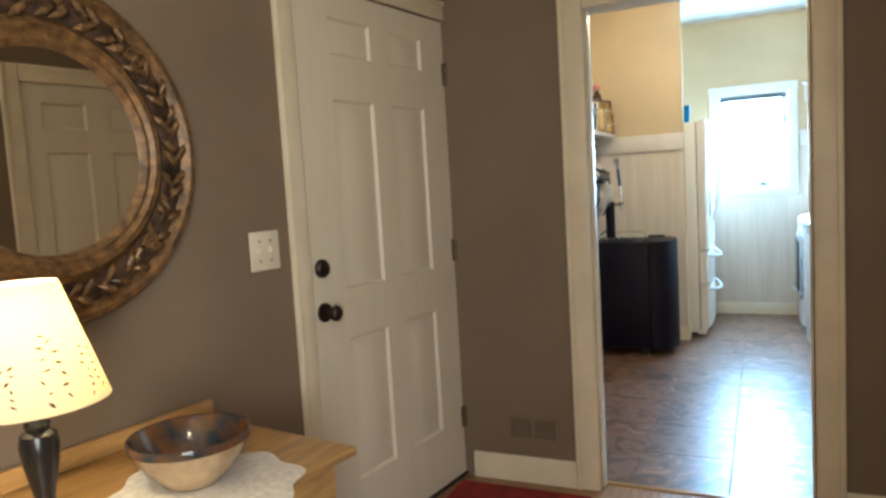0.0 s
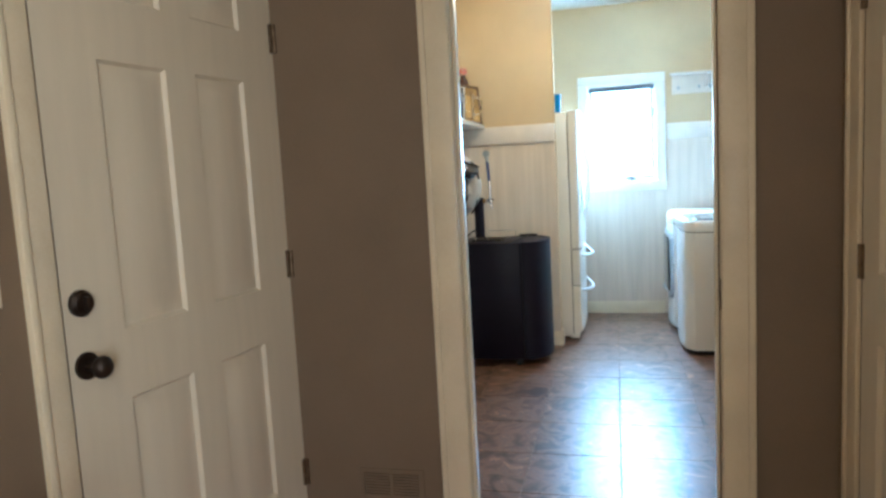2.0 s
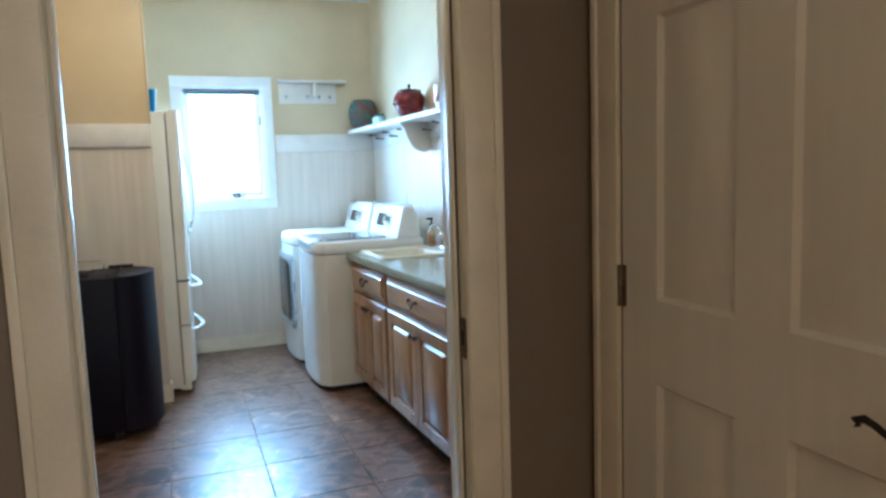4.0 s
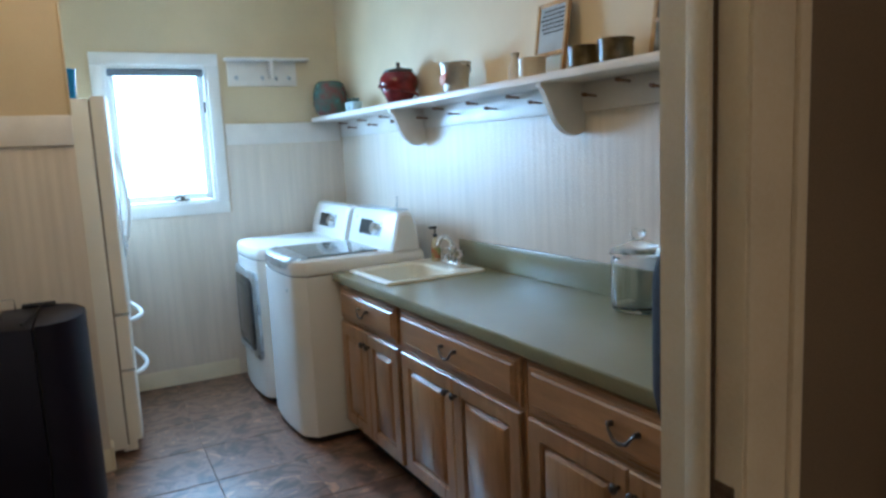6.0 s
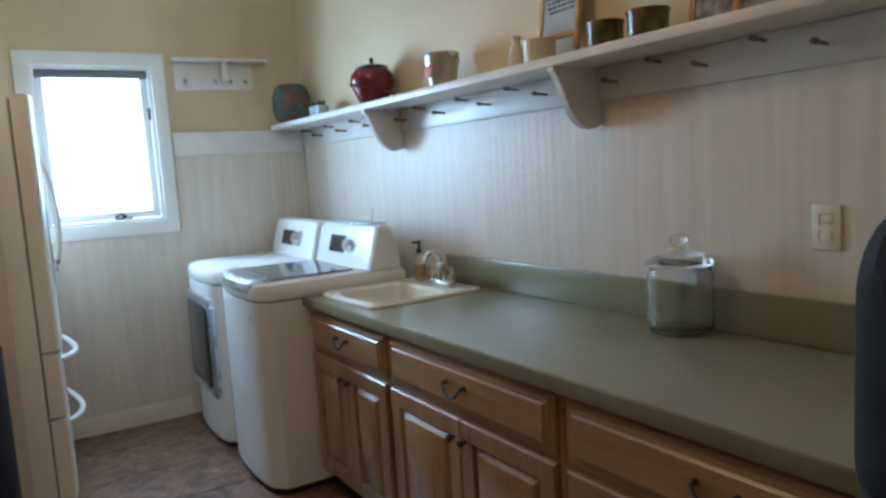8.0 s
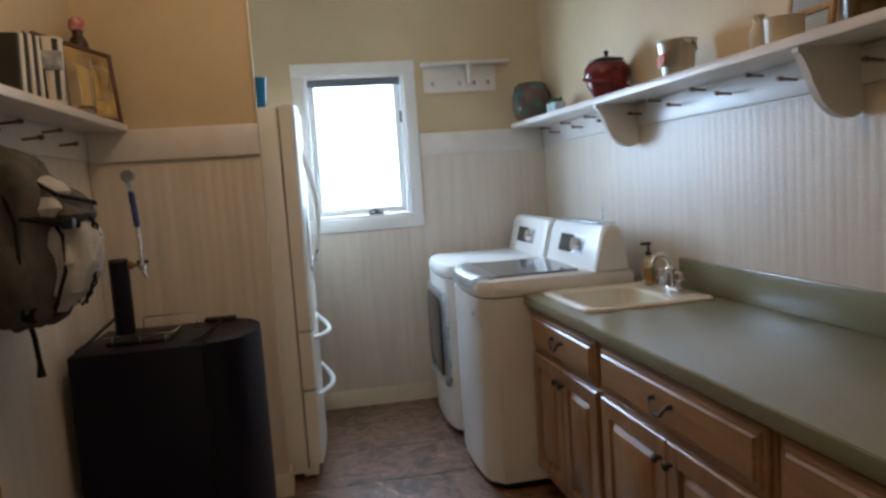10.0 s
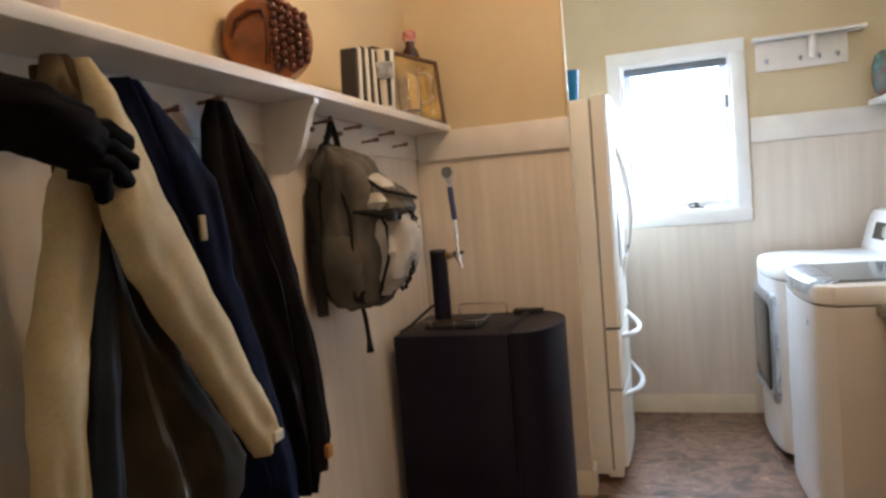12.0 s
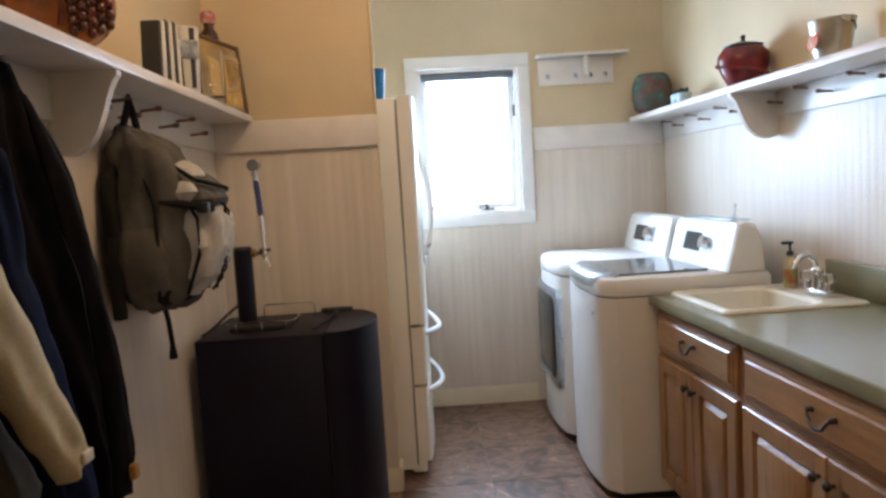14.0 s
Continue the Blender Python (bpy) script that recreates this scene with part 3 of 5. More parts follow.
# dresser
dr = thing("dresser", ENTRY_L @ AT((1.43, 0.004, 0)) @ Matrix.Diagonal((1, 0.985, 1.032, 1)), "golden oak dresser with a low back rail", "dresser")
part("top", boxm(0, 1.25, 0.002, 0.590, 0.688, 0.712, 0.006), PINE, dr)
part("carcass", boxm(0.022, 1.228, 0.006, 0.525, 0.08, 0.687), PINE, dr)
part("back_rail", boxm(-0.006, 1.256, 0.0015, 0.022, 0.7125, 0.762, 0.005), PINE, dr)
for x in (0.50, 0.78):
    part("dovetail_block", boxm(x - 0.014, x + 0.014, 0.022, 0.027, 0.722, 0.750, 0.002), PEG, dr)
for r in range(3):
    for k in range(2):
        x0 = 0.04 + k * 0.587
        dw = part("drawer", boxm(x0, x0 + 0.572, 0.5255, 0.546, 0.11 + r * 0.192, 0.290 + r * 0.192, 0.006), PINE, dr)
        part("knob", ball(bmesh.new(), (x0 + 0.286, 0.556, 0.20 + r * 0.192), 0.015), BRONZE, dw)
for x in (0.03, 1.17):
    for y in (0.02, 0.46):
        part("foot", boxm(x, x + 0.05, y, y + 0.05, 0.0, 0.08, 0.004), PINE, dr)

# lamp on the dresser
lp_m = pose(-1.270, -1.748, 0.7355) @ Matrix.Scale(1.02, 4)
tl = thing("table_lamp", lp_m, "table lamp with dark turned base and lit printed shade", "lamp")
part("base", lathe(bmesh.new(), [(0.060, 0), (0.061, 0.012), (0.045, 0.022), (0.018, 0.035), (0.014, 0.06), (0.020, 0.105), (0.031, 0.16), (0.035, 0.195), (0.031, 0.215), (0.020, 0.222), (0.023, 0.233), (0.018, 0.244), (0.026, 0.262), (0.012, 0.268), (0.012, 0.30)], 32), paint("black_lamp_base", (0.02, 0.018, 0.018), 0.22, vary=0.2), tl, "dark turned wood base")
shade_m, snt, sb = nodes_of("lit_lamp_shade")
sb.inputs["Base Color"].default_value = (0.86, 0.80, 0.66, 1)
sb.inputs["Roughness"].default_value = 0.9
tr = snt.nodes.new("ShaderNodeBsdfTranslucent")
tr.inputs[0].default_value = (0.95, 0.86, 0.62, 1)
ms = snt.nodes.new("ShaderNodeMixShader")
ms.inputs[0].default_value = 0.55
snt.links.new(sb.outputs[0], ms.inputs[1])
snt.links.new(tr.outputs[0], ms.inputs[2])
snt.links.new(ms.outputs[0], snt.nodes["Material Output"].inputs[0])
SH_Z0, SH_Z1, SH_R0, SH_R1 = 0.275, 0.500, 0.131, 0.060
shd = part("shade", lathe(bmesh.new(), [(SH_R0, SH_Z0), (SH_R1, SH_Z1), (SH_R1 - 0.0015, SH_Z1), (SH_R0 - 0.0015, SH_Z0)], 48, closed=True), shade_m, tl, "pale shade printed with dark sprigs, glowing")
SPRIG = paint("dark_print", (0.10, 0.05, 0.03), 0.9)
rnd = random.Random(4)
bm = bmesh.new()
for i in range(9):
    a0 = -2.4 + i * 0.698
    hgt = rnd.uniform(0.08, 0.13)
    for k in range(13):
        f = k / 13
        z = SH_Z0 + 0.018 + f * hgt
        a = a0 + (0.17 if k % 2 else -0.13) * (1 - 0.5 * f) + rnd.uniform(-0.06, 0.06)
        rr = SH_R0 + (SH_R1 - SH_R0) * (z - SH_Z0) / (SH_Z1 - SH_Z0) + 0.0007
        c0 = Vector((rr * math.cos(a), rr * math.sin(a), z))
        tg = Vector((-math.sin(a), math.cos(a), 0))
        up = (Vector((-0.28 * math.cos(a), -0.28 * math.sin(a), 1))).normalized()
        an = rnd.uniform(-1.0, 1.0)
        d1v = tg * math.cos(an) + up * math.sin(an)
        d2v = up * math.cos(an) - tg * math.sin(an)
        s1, s2 = rnd.uniform(0.005, 0.009), rnd.uniform(0.002, 0.0035)
        vs = [bm.verts.new(c0 + d1v * s1 * u + d2v * s2 * v) for u, v in ((-1, 0), (0, -1), (1, 0), (0, 1))]
        bm.faces.new(vs)
tagged(part("printed_sprigs", bm, SPRIG, shd, "dark printed sprigs"), kind="stuff")
part("bulb", ball(bmesh.new(), (0, 0, 0.36), 0.028), glow("lamp_bulb", (1.0, 0.74, 0.36), 20.0), tl, "lit bulb")
lamp("table_lamp_bulb", "POINT", 5.0, (1.0, 0.72, 0.36), lp_m @ AT((0, 0, 0.43)), radius=0.03)

# bowl and doily
dm = pose(-1.155, -1.45, 0.736)
bm = bmesh.new()
ring = []
for i in range(64):
    a = 2 * math.pi * i / 64
    r = 0.195 * (1 + 0.07 * math.cos(8 * a))
    ring.append((r * math.cos(a) * 1.1, r * math.sin(a)))
extrude(bm, ring, 0.0, 0.003, "z")
single("lace_doily", bm, LACE, dm, "white scalloped lace doily on the dresser", "doily")
bw = thing("bowl", pose(-1.205, -1.44, 0.7395) @ Matrix.Diagonal((0.91, 0.91, 1.06, 1)), "glazed stoneware bowl, dark blue inside, tan outside", "bowl")
def glaze():
    m = paint("bowl_outside_glaze", (0.40, 0.30, 0.18), 0.2, vary=0.25, scale=14, dark=(0.25, 0.16, 0.09), bump=0.05)
    return m
part("outside", lathe(bmesh.new(), [(0.062, 0), (0.070, 0.004), (0.076, 0.012), (0.108, 0.038), (0.133, 0.072), (0.146, 0.108), (0.143, 0.108), (0.124, 0.074), (0.09, 0.041), (0.05, 0.017)], 48), glaze(), bw, "tan speckled outside")
part("inside", lathe(bmesh.new(), [(0.0495, 0.0172), (0.0885, 0.0416), (0.1225, 0.0745), (0.1415, 0.1085), (0.1475, 0.1095), (0.150, 0.102), (0.148, 0.092), (0.1465, 0.0915), (0.1475, 0.1065), (0.1425, 0.1075), (0.1235, 0.0735), (0.0895, 0.0405), (0.05, 0.0165)], 48, closed=True), paint("bowl_inside_glaze", (0.016, 0.026, 0.034), 0.07, vary=0.3, scale=16, dark=(0.16, 0.07, 0.02), bump=0.02), bw, "dark blue brown glossy glaze")

single("door_mat", extrude(bmesh.new(), [(-1.30, -0.72), (-0.70, -0.72), (-0.70, 0.27), (-1.30, 0.27)], 0.0, 0.012, "z"), RUGRED, pose(0, 0, 0.0015), "red woven door mat on the entry floor", "rug")

# ---- laundry: shelves and pegs ----


def bracket_mesh(depth, drop, t=0.028):
    """A scrolled shelf bracket with a full belly: y comes out of the wall, z=0 at the shelf's underside."""
    belly = ((0.0, 0.90), (0.08, 0.97), (0.20, 1.0), (0.33, 0.985), (0.45, 0.93), (0.56, 0.84), (0.65, 0.73), (0.72, 0.60), (0.78, 0.47), (0.83, 0.34), (0.885, 0.22), (0.94, 0.13), (1.0, 0.07))
    out = [(0.0, 0.0)] + [(depth * u, -drop * v) for u, v in belly] + [(depth, 0.0)]
    return extrude(bmesh.new(), out, -t / 2, t / 2, "x")


def wall_shelf(m, x0, x1, z, depth, thick, brackets, pegs, label):
    sh = thing("wall_shelf", m @ AT(((x0 + x1) / 2, 0.0, z)), label, "shelf")
    cx = (x0 + x1) / 2
    part("board", boxm(x0 - cx, x1 - cx, 0.001, depth, 0, thick, 0.004), SHELFW, sh)
    for x in brackets:
        b = bracket_mesh(depth * 0.92, 0.200)
        bmesh.ops.translate(b, vec=(x - cx, 0.0085, -0.0005), verts=b.verts)
        part("bracket", b, SHELFW, sh)
    for x, zz in pegs:
        bm = cyl(bmesh.new(), (x - cx, 0.019, zz - z), (x - cx, 0.072, zz - z + 0.004), 0.0045, 0.0055, 10)
        cyl(bm, (x - cx, 0.070, zz - z + 0.004), (x - cx, 0.086, zz - z + 0.005), 0.0085, 0.0075, 10)
        part("peg", bm, PEG, sh, "dark turned wooden peg")
    return sh


RS_Z, RS_T = 1.697, 0.030
LS_Z, LS_T = 1.693, 0.030
pegs_r = [(1.365 + 0.3385 * k, 1.676) for k in range(10)] + [(1.205 + 0.3385 * k, 1.640) for k in range(10)]
pegs_r = [(x, z) for x, z in pegs_r if abs(x - 1.975) > 0.05 and abs(x - 3.30) > 0.05 and 0.6 < x < 4.5]
wall_shelf(LAUN_R, 0.51, 4.555, RS_Z, 0.230, RS_T, (1.975, 3.30), pegs_r, "long white wall shelf with brackets and wooden pegs")
LP = [0.62, 0.79, 0.95, 1.235, 1.45, 1.60, 1.755, 2.22, 2.355, 2.42, 2.59, 2.74, 2.92, 3.07]
wall_shelf(LAUN_L, -3.365, -0.51, LS_Z, 0.185, LS_T, (-2.025, -0.66), [(-y + 0.037, 1.662 if k % 2 == 0 else 1.624) for k, y in enumerate(LP)], "long white wall shelf with brackets and wooden pegs")

# small rack beside the window
rk = thing("coat_rack", BACK @ AT((-0.593, 0, 2.022)), "small white wall rack with metal hooks", "coat rack")
part("backboard", boxm(-0.215, 0.245, 0.001, 0.018, -0.075, 0.085, 0.003), SHELFW, rk)
part("shelf", boxm(-0.29, 0.262, 0.001, 0.10, 0.086, 0.102, 0.003), SHELFW, rk)
part("bracket", boxm(-0.05, -0.022, 0.018, 0.088, -0.03, 0.085, 0.006), SHELFW, rk)
for x in (-0.16, -0.07, 0.02, 0.19):
    hk = tube(bmesh.new(), [(x, 0.018, -0.02), (x, 0.035, -0.024), (x, 0.045, -0.04), (x, 0.055, -0.035), (x, 0.058, -0.02)], 0.005, 8)
    cyl(hk, (x, 0.018, -0.02), (x, 0.022, -0.02), 0.013, n=12)
    part("hook", hk, SILVER, rk)

# ---- laundry: base cabinets ----
CAB_D = 0.637
FRONT = CAB_D


def pull(x, z, w=0.095):
    """A drooping bail pull."""
    bm = bmesh.new()
    for s in (-1, 1):
        cyl(bm, (x + s * w / 2, FRONT + 0.020, z), (x + s * w / 2, FRONT + 0.034, z), 0.009, 0.007, 12)
        ball(bm, (x + s * w / 2, FRONT + 0.038, z), 0.0075, u=10, v=8)
    tube(bm, [(x - w / 2, FRONT + 0.040, z), (x - w / 2 + 0.006, FRONT + 0.045, z - 0.008), (x - w / 4, FRONT + 0.047, z - 0.030), (x, FRONT + 0.047, z - 0.036), (x + w / 4, FRONT + 0.047, z - 0.030), (x + w / 2 - 0.006, FRONT + 0.045, z - 0.008), (x + w / 2, FRONT + 0.040, z)], [0.0045, 0.0042, 0.0048, 0.006, 0.0048, 0.0042, 0.0045], 10)
    return bm


def raised_front(x0, x1, z0, z1, frame, t=0.020):
    """A door or drawer front: rounded slab, sunk moulding and a raised field."""
    rings = []
    for inset, y in ((0.0, 0.0005), (0.0, t - 0.006), (0.005, t), (frame, t), (frame + 0.006, t - 0.014), (frame + 0.013, t - 0.014), (frame + 0.028, t - 0.001), (frame + 0.031, t + 0.001)):
        rings.append([(x0 + inset, FRONT + y, z0 + inset), (x1 - inset, FRONT + y, z0 + inset), (x1 - inset, FRONT + y, z1 - inset), (x0 + inset, FRONT + y, z1 - inset)])
    return loft(bmesh.new(), rings)


def drawer_front(x0, x1, z0, z1, t=0.020):
    rings = []
    for inset, y in ((0.0, 0.0005), (0.0, 0.008), (0.004, 0.012), (0.013, 0.012), (0.018, 0.019), (0.028, 0.019), (0.034, 0.026)):
        rings.append([(x0 + inset, FRONT + y, z0 + inset), (x1 - inset, FRONT + y, z0 + inset), (x1 - inset, FRONT + y, z1 - inset), (x0 + inset, FRONT + y, z1 - inset)])
    return loft(bmesh.new(), rings)


def base_cabinet(x0, x1, label):
    cb = thing("base_cabinet", LAUN_R @ AT((x0, 0, 0)), label, "cabinet", "base cabinets along the counter")
    w = x1 - x0
    bm = bmesh.new()
    box(bm, 0.001, 0.019, 0.03, FRONT, 0.10, 0.838)
    box(bm, w - 0.019, w - 0.001, 0.03, FRONT, 0.10, 0.838)
    box(bm, 0.019, w - 0.019, 0.03, FRONT - 0.03, 0.10, 0.12)
    box(bm, 0.019, w - 0.019, 0.01, 0.03, 0.10, 0.838)
    part("body", bm, CABWOOD, cb)
    bm = bmesh.new()
    box(bm, 0.019, 0.045, FRONT - 0.02, FRONT, 0.10, 0.838)
    box(bm, w - 0.045, w - 0.019, FRONT - 0.02, FRONT, 0.10, 0.838)
    box(bm, 0.045, w - 0.045, FRONT - 0.02, FRONT, 0.805, 0.838)
    box(bm, 0.045, w - 0.045, FRONT - 0.02, FRONT, 0.635, 0.665)
    box(bm, 0.045, w - 0.045, FRONT - 0.02, FRONT, 0.10, 0.135)
    part("face_frame", bm, CABRAIL, cb)
    # toe kick set back 7 cm, in the same near-black
    part("toe_kick", boxm(0.002, w - 0.002, 0.05, FRONT - 0.07, 0.0, 0.099), NEARBLACK, cb, "dark recessed toe kick")
    dw = part("drawer", drawer_front(0.020, w - 0.020, 0.658, 0.822), CABRAIL, cb)
    part("pull", pull(w / 2, 0.752), PEWTER, dw, "dark bail pull")
    mid = w / 2
    for a, b, kx in ((0.020, mid - 0.002, mid - 0.030), (mid + 0.002, w - 0.020, mid + 0.030)):
        d = part("door", raised_front(a, b, 0.118, 0.642, 0.058), CABWOOD, cb)
        bm = cyl(bmesh.new(), (kx, FRONT + 0.019, 0.582), (kx, FRONT + 0.034, 0.582), 0.006, n=12)
        ball(bm, (kx, FRONT + 0.040, 0.582), 0.0145, (1.0, 0.7, 1.0), 12, 8)
        part("knob", bm, PEWTER, d, "dark round knob")
    return cb


base_cabinet(2.410, 3.10, "maple cabinet, one drawer and two doors, under the sink")
base_cabinet(1.522, 2.408, "maple base cabinet with a wide drawer and two raised-panel doors")
base_cabinet(0.625, 1.520, "maple base cabinet with a wide drawer and two raised-panel doors")

structure("trim_cabinet_filler", boxm(0.51, 0.624, 0.03, FRONT, 0.10, 0.838, 0.002), CABWOOD, LAUN_R, "maple filler panel")

# countertop with a hole for the sink
SX0, SX1, SY0, SY1 = 2.63, 3.06, 0.11, 0.575
ct = thing("countertop", LAUN_R @ AT((1.8, 0, 0.84)), "sage green laminate countertop with a low backsplash", "countertop")
bm = bmesh.new()
cx = 1.8
D_CT = 0.664
for b in ((0.505 - cx, SX0 - cx, 0.001, D_CT), (SX1 - cx, 3.122 - cx, 0.001, D_CT), (SX0 - cx, SX1 - cx, 0.001, SY0), (SX0 - cx, SX1 - cx, SY1, D_CT)):
    box(bm, b[0], b[1], b[2], b[3], 0.0005, 0.040)
bmesh.ops.remove_doubles(bm, verts=bm.verts, dist=0.0001)
part("top", bm, COUNTER, ct)
part("front_edge", boxm(0.505 - cx, 3.122 - cx, D_CT + 0.0005, D_CT + 0.008, -0.002, 0.0402, 0.003), COUNTER, ct)
part("backsplash", boxm(0.505 - cx, 2.93 - cx, 0.0195, 0.038, 0.0405, 0.165, 0.004), COUNTER, ct)

# sink
sk = thing("sink", LAUN_R @ AT((2.845, 0.338, 0.8805)), "cream enamel drop-in laundry sink", "sink")
hx, hy = 0.245, 0.262


def rrect(x0, x1, y0, y1, r, z, n=5):
    pts = []
    for cx_, cy_, a0 in ((x1 - r, y1 - r, 0), (x0 + r, y1 - r, 90), (x0 + r, y0 + r, 180), (x1 - r, y0 + r, 270)):
        for i in range(n + 1):
            a = radians(a0 + 90 * i / n)
            pts.append((cx_ + r * math.cos(a), cy_ + r * math.sin(a), z))
    return pts


rings = [rrect(-hx, hx, -hy, hy, 0.03, 0.0), rrect(-hx, hx, -hy, hy, 0.03, 0.006), rrect(-hx + 0.008, hx - 0.008, -hy + 0.008, hy - 0.008, 0.026, 0.013),
         rrect(-hx + 0.035, hx - 0.035, -hy + 0.14, hy - 0.035, 0.05, 0.011), rrect(-hx + 0.045, hx - 0.045, -hy + 0.15, hy - 0.045, 0.05, 0.0),
         rrect(-hx + 0.06, hx - 0.06, -hy + 0.165, hy - 0.06, 0.05, -0.17), rrect(-0.03, 0.03, 0.02, 0.08, 0.029, -0.185)]
bm = loft(bmesh.new(), rings, caps=False)
bm.verts.ensure_lookup_table()
bm.faces.new(bm.verts[-len(rings[-1]):])
part("basin", bm, SINKW, sk)
part("drain", cyl(bmesh.new(), (0, 0.05, -0.1845), (0, 0.05, -0.180), 0.026), CHROME, sk, "chrome drain")
fc = thing("faucet", LAUN_R @ AT((2.80, 0.15, 0.8945)), "chrome two-handle faucet on the sink rim", "faucet")
part("base", boxm(-0.085, 0.085, -0.024, 0.024, 0.0, 0.022, 0.009), CHROME, fc)
bm = cyl(bmesh.new(), (0, 0, 0.02), (0, 0, 0.075), 0.023, 0.019)
ball(bm, (0, 0, 0.085), 0.022)
tube(bm, [(0, 0.0, 0.085), (0, 0.012, 0.128), (0, 0.035, 0.148), (0, 0.065, 0.142), (0, 0.082, 0.118), (0, 0.085, 0.100)], [0.012, 0.012, 0.0125, 0.012, 0.012, 0.013], 14)
part("spout", bm, CHROME, fc)
for x in (-0.062, 0.062):
    h = part("valve", cyl(bmesh.new(), (x, 0, 0.02), (x, 0, 0.045), 0.016, 0.012), CHROME, fc)
    bm = lathe(bmesh.new(), [(0.010, 0.045), (0.024, 0.050), (0.027, 0.062), (0.024, 0.078), (0.012, 0.082)], 10, (x, 0, 0))
    part("handle", bm, GLASS, h, "clear faceted handle")
sp = thing("soap_bottle", LAUN_R @ AT((2.985, 0.145, 0.8945)), "soap pump bottle with a green and red label", "soap bottle")
part("bottle", lathe(bmesh.new(), [(0.026, 0), (0.030, 0.006), (0.030, 0.085), (0.024, 0.105), (0.012, 0.118), (0.012, 0.126)], 20, squash=0.75), paint("soap_bottle_plastic", (0.55, 0.45, 0.28), 0.25), sp)
bm = lathe(bmesh.new(), [(0.0308, 0.018), (0.0308, 0.072)], 20, squash=0.76)
part("label", bm, paint("soap_label", (0.12, 0.26, 0.08), 0.5, vary=0.4, scale=25, dark=(0.45, 0.06, 0.03)), sp, "green and red label")
bm = cyl(bmesh.new(), (0, 0, 0.126), (0, 0, 0.142), 0.013)
cyl(bm, (0, 0, 0.142), (0, 0, 0.172), 0.005)
box(bm, -0.010, 0.010, -0.010, 0.034, 0.170, 0.182, 0.004)
part("pump", bm, BLACKM, sp, "black pump")

# glass jar
jr = thing("glass_jar", pose(1.115, 1.58, 0.8805), "empty clear glass apothecary jar with a glass lid", "jar")
part("body", lathe(bmesh.new(), [(0.082, 0.0), (0.092, 0.006), (0.094, 0.02), (0.094, 0.172), (0.088, 0.186), (0.090, 0.194), (0.086, 0.194), (0.083, 0.186), (0.089, 0.170), (0.089, 0.022), (0.080, 0.014)], 40), GLASS, jr)
part("lid", lathe(bmesh.new(), [(0.082, 0.1955), (0.098, 0.198), (0.100, 0.206), (0.085, 0.220), (0.045, 0.236), (0.022, 0.244), (0.016, 0.250), (0.026, 0.262), (0.028, 0.274), (0.018, 0.284)], 40), GLASS, jr, "domed glass lid with a knob")

ol = thing("wall_outlet", LAUN_R @ AT((1.21, 0.009, 1.19)), "white wall outlet plate on the beadboard", "outlet")
part("plate", boxm(-0.037, 0.037, 0.0, 0.006, -0.058, 0.058, 0.003), DOORW, ol)
for z in (-0.022, 0.022):
    part("socket", boxm(-0.016, 0.016, 0.0055, 0.008, z - 0.014, z + 0.014, 0.004), TRIM, ol)

# ---- washer and dryer ----


def bowed(x_front, x_back, w, bow, n=14):
    """Plan of a machine with a bowed front; the front looks along -x, y runs 0..w."""
    pts = []
    for i in range(n + 1):
        f = i / n
        e = 1 - abs(2 * f - 1) ** 6
        pts.append((x_front + bow * (2 * f - 1) ** 2 + 0.05 * (1 - e) ** 2, w * f))
    return pts + [(x_back, w), (x_back, 0)]


def console(w, z0):
    """Raised control panel at the machine's back, leaning away, with rounded shoulders."""
    prof = [(0.545, z0), (0.570, z0 + 0.085), (0.590, z0 + 0.155), (0.606, z0 + 0.178), (0.640, z0 + 0.186), (0.672, z0 + 0.176), (0.700, z0 + 0.120), (0.715, z0)]
    rings = []
    for f in (0.0, 0.02, 0.06, 0.94, 0.98, 1.0):
        s = 0.90 if f in (0.0, 1.0) else (0.975 if f in (0.02, 0.98) else 1.0)
        rings.append([(0.63 + (x - 0.63) * s, w * f, z0 + (z - z0) * s * 1.12) for x, z in prof])
    return loft(bmesh.new(), rings)


def console_panel(mach, con, w, z0):
    n = Vector((-0.155, 0, 0.045)).normalized()
    base = Vector((0.570, 0, z0 + 0.0955))
    up = Vector((0.020, 0, 0.070)).normalized()

    def slab(y0, y1, u0, u1, t, mat, name, label):
        bm = bmesh.new()
        rings = []
        for k in (0.0005, t):
            rings.append([base + up * u + Vector((0, y, 0)) + n * k for y, u in ((y0, u0), (y1, u0), (y1, u1), (y0, u1))])
        part(name, loft(bm, rings), mat, con, label)
    slab(w * 0.47, w * 0.74, -0.038, 0.048, 0.003, DARKSCR, "display", "dark display panel")
    slab(w * 0.27, w * 0.465, -0.038, 0.048, 0.002, SILVER, "dial_plate", "silver plate")
    c = base + up * 0.006 + Vector((0, w * 0.38, 0))
    part("dial", cyl(bmesh.new(), c + n * 0.002, c + n * 0.030, 0.034, 0.029), CHROME, con, "chrome dial")
    for k in range(3):
        c2 = base + up * (-0.018 + 0.018 * k) + Vector((0, w * 0.30, 0))
        part("button", cyl(bmesh.new(), c2 + n * 0.0005, c2 + n * 0.005, 0.006, n=10), SILVER, con)
    c3 = base + up * 0.052 + Vector((0, w * 0.86, 0))
    part("badge", cyl(bmesh.new(), c3 + n * 0.0005, c3 + n * 0.004, 0.008, n=14), SILVER, con, "small silver badge")


MW = 0.688


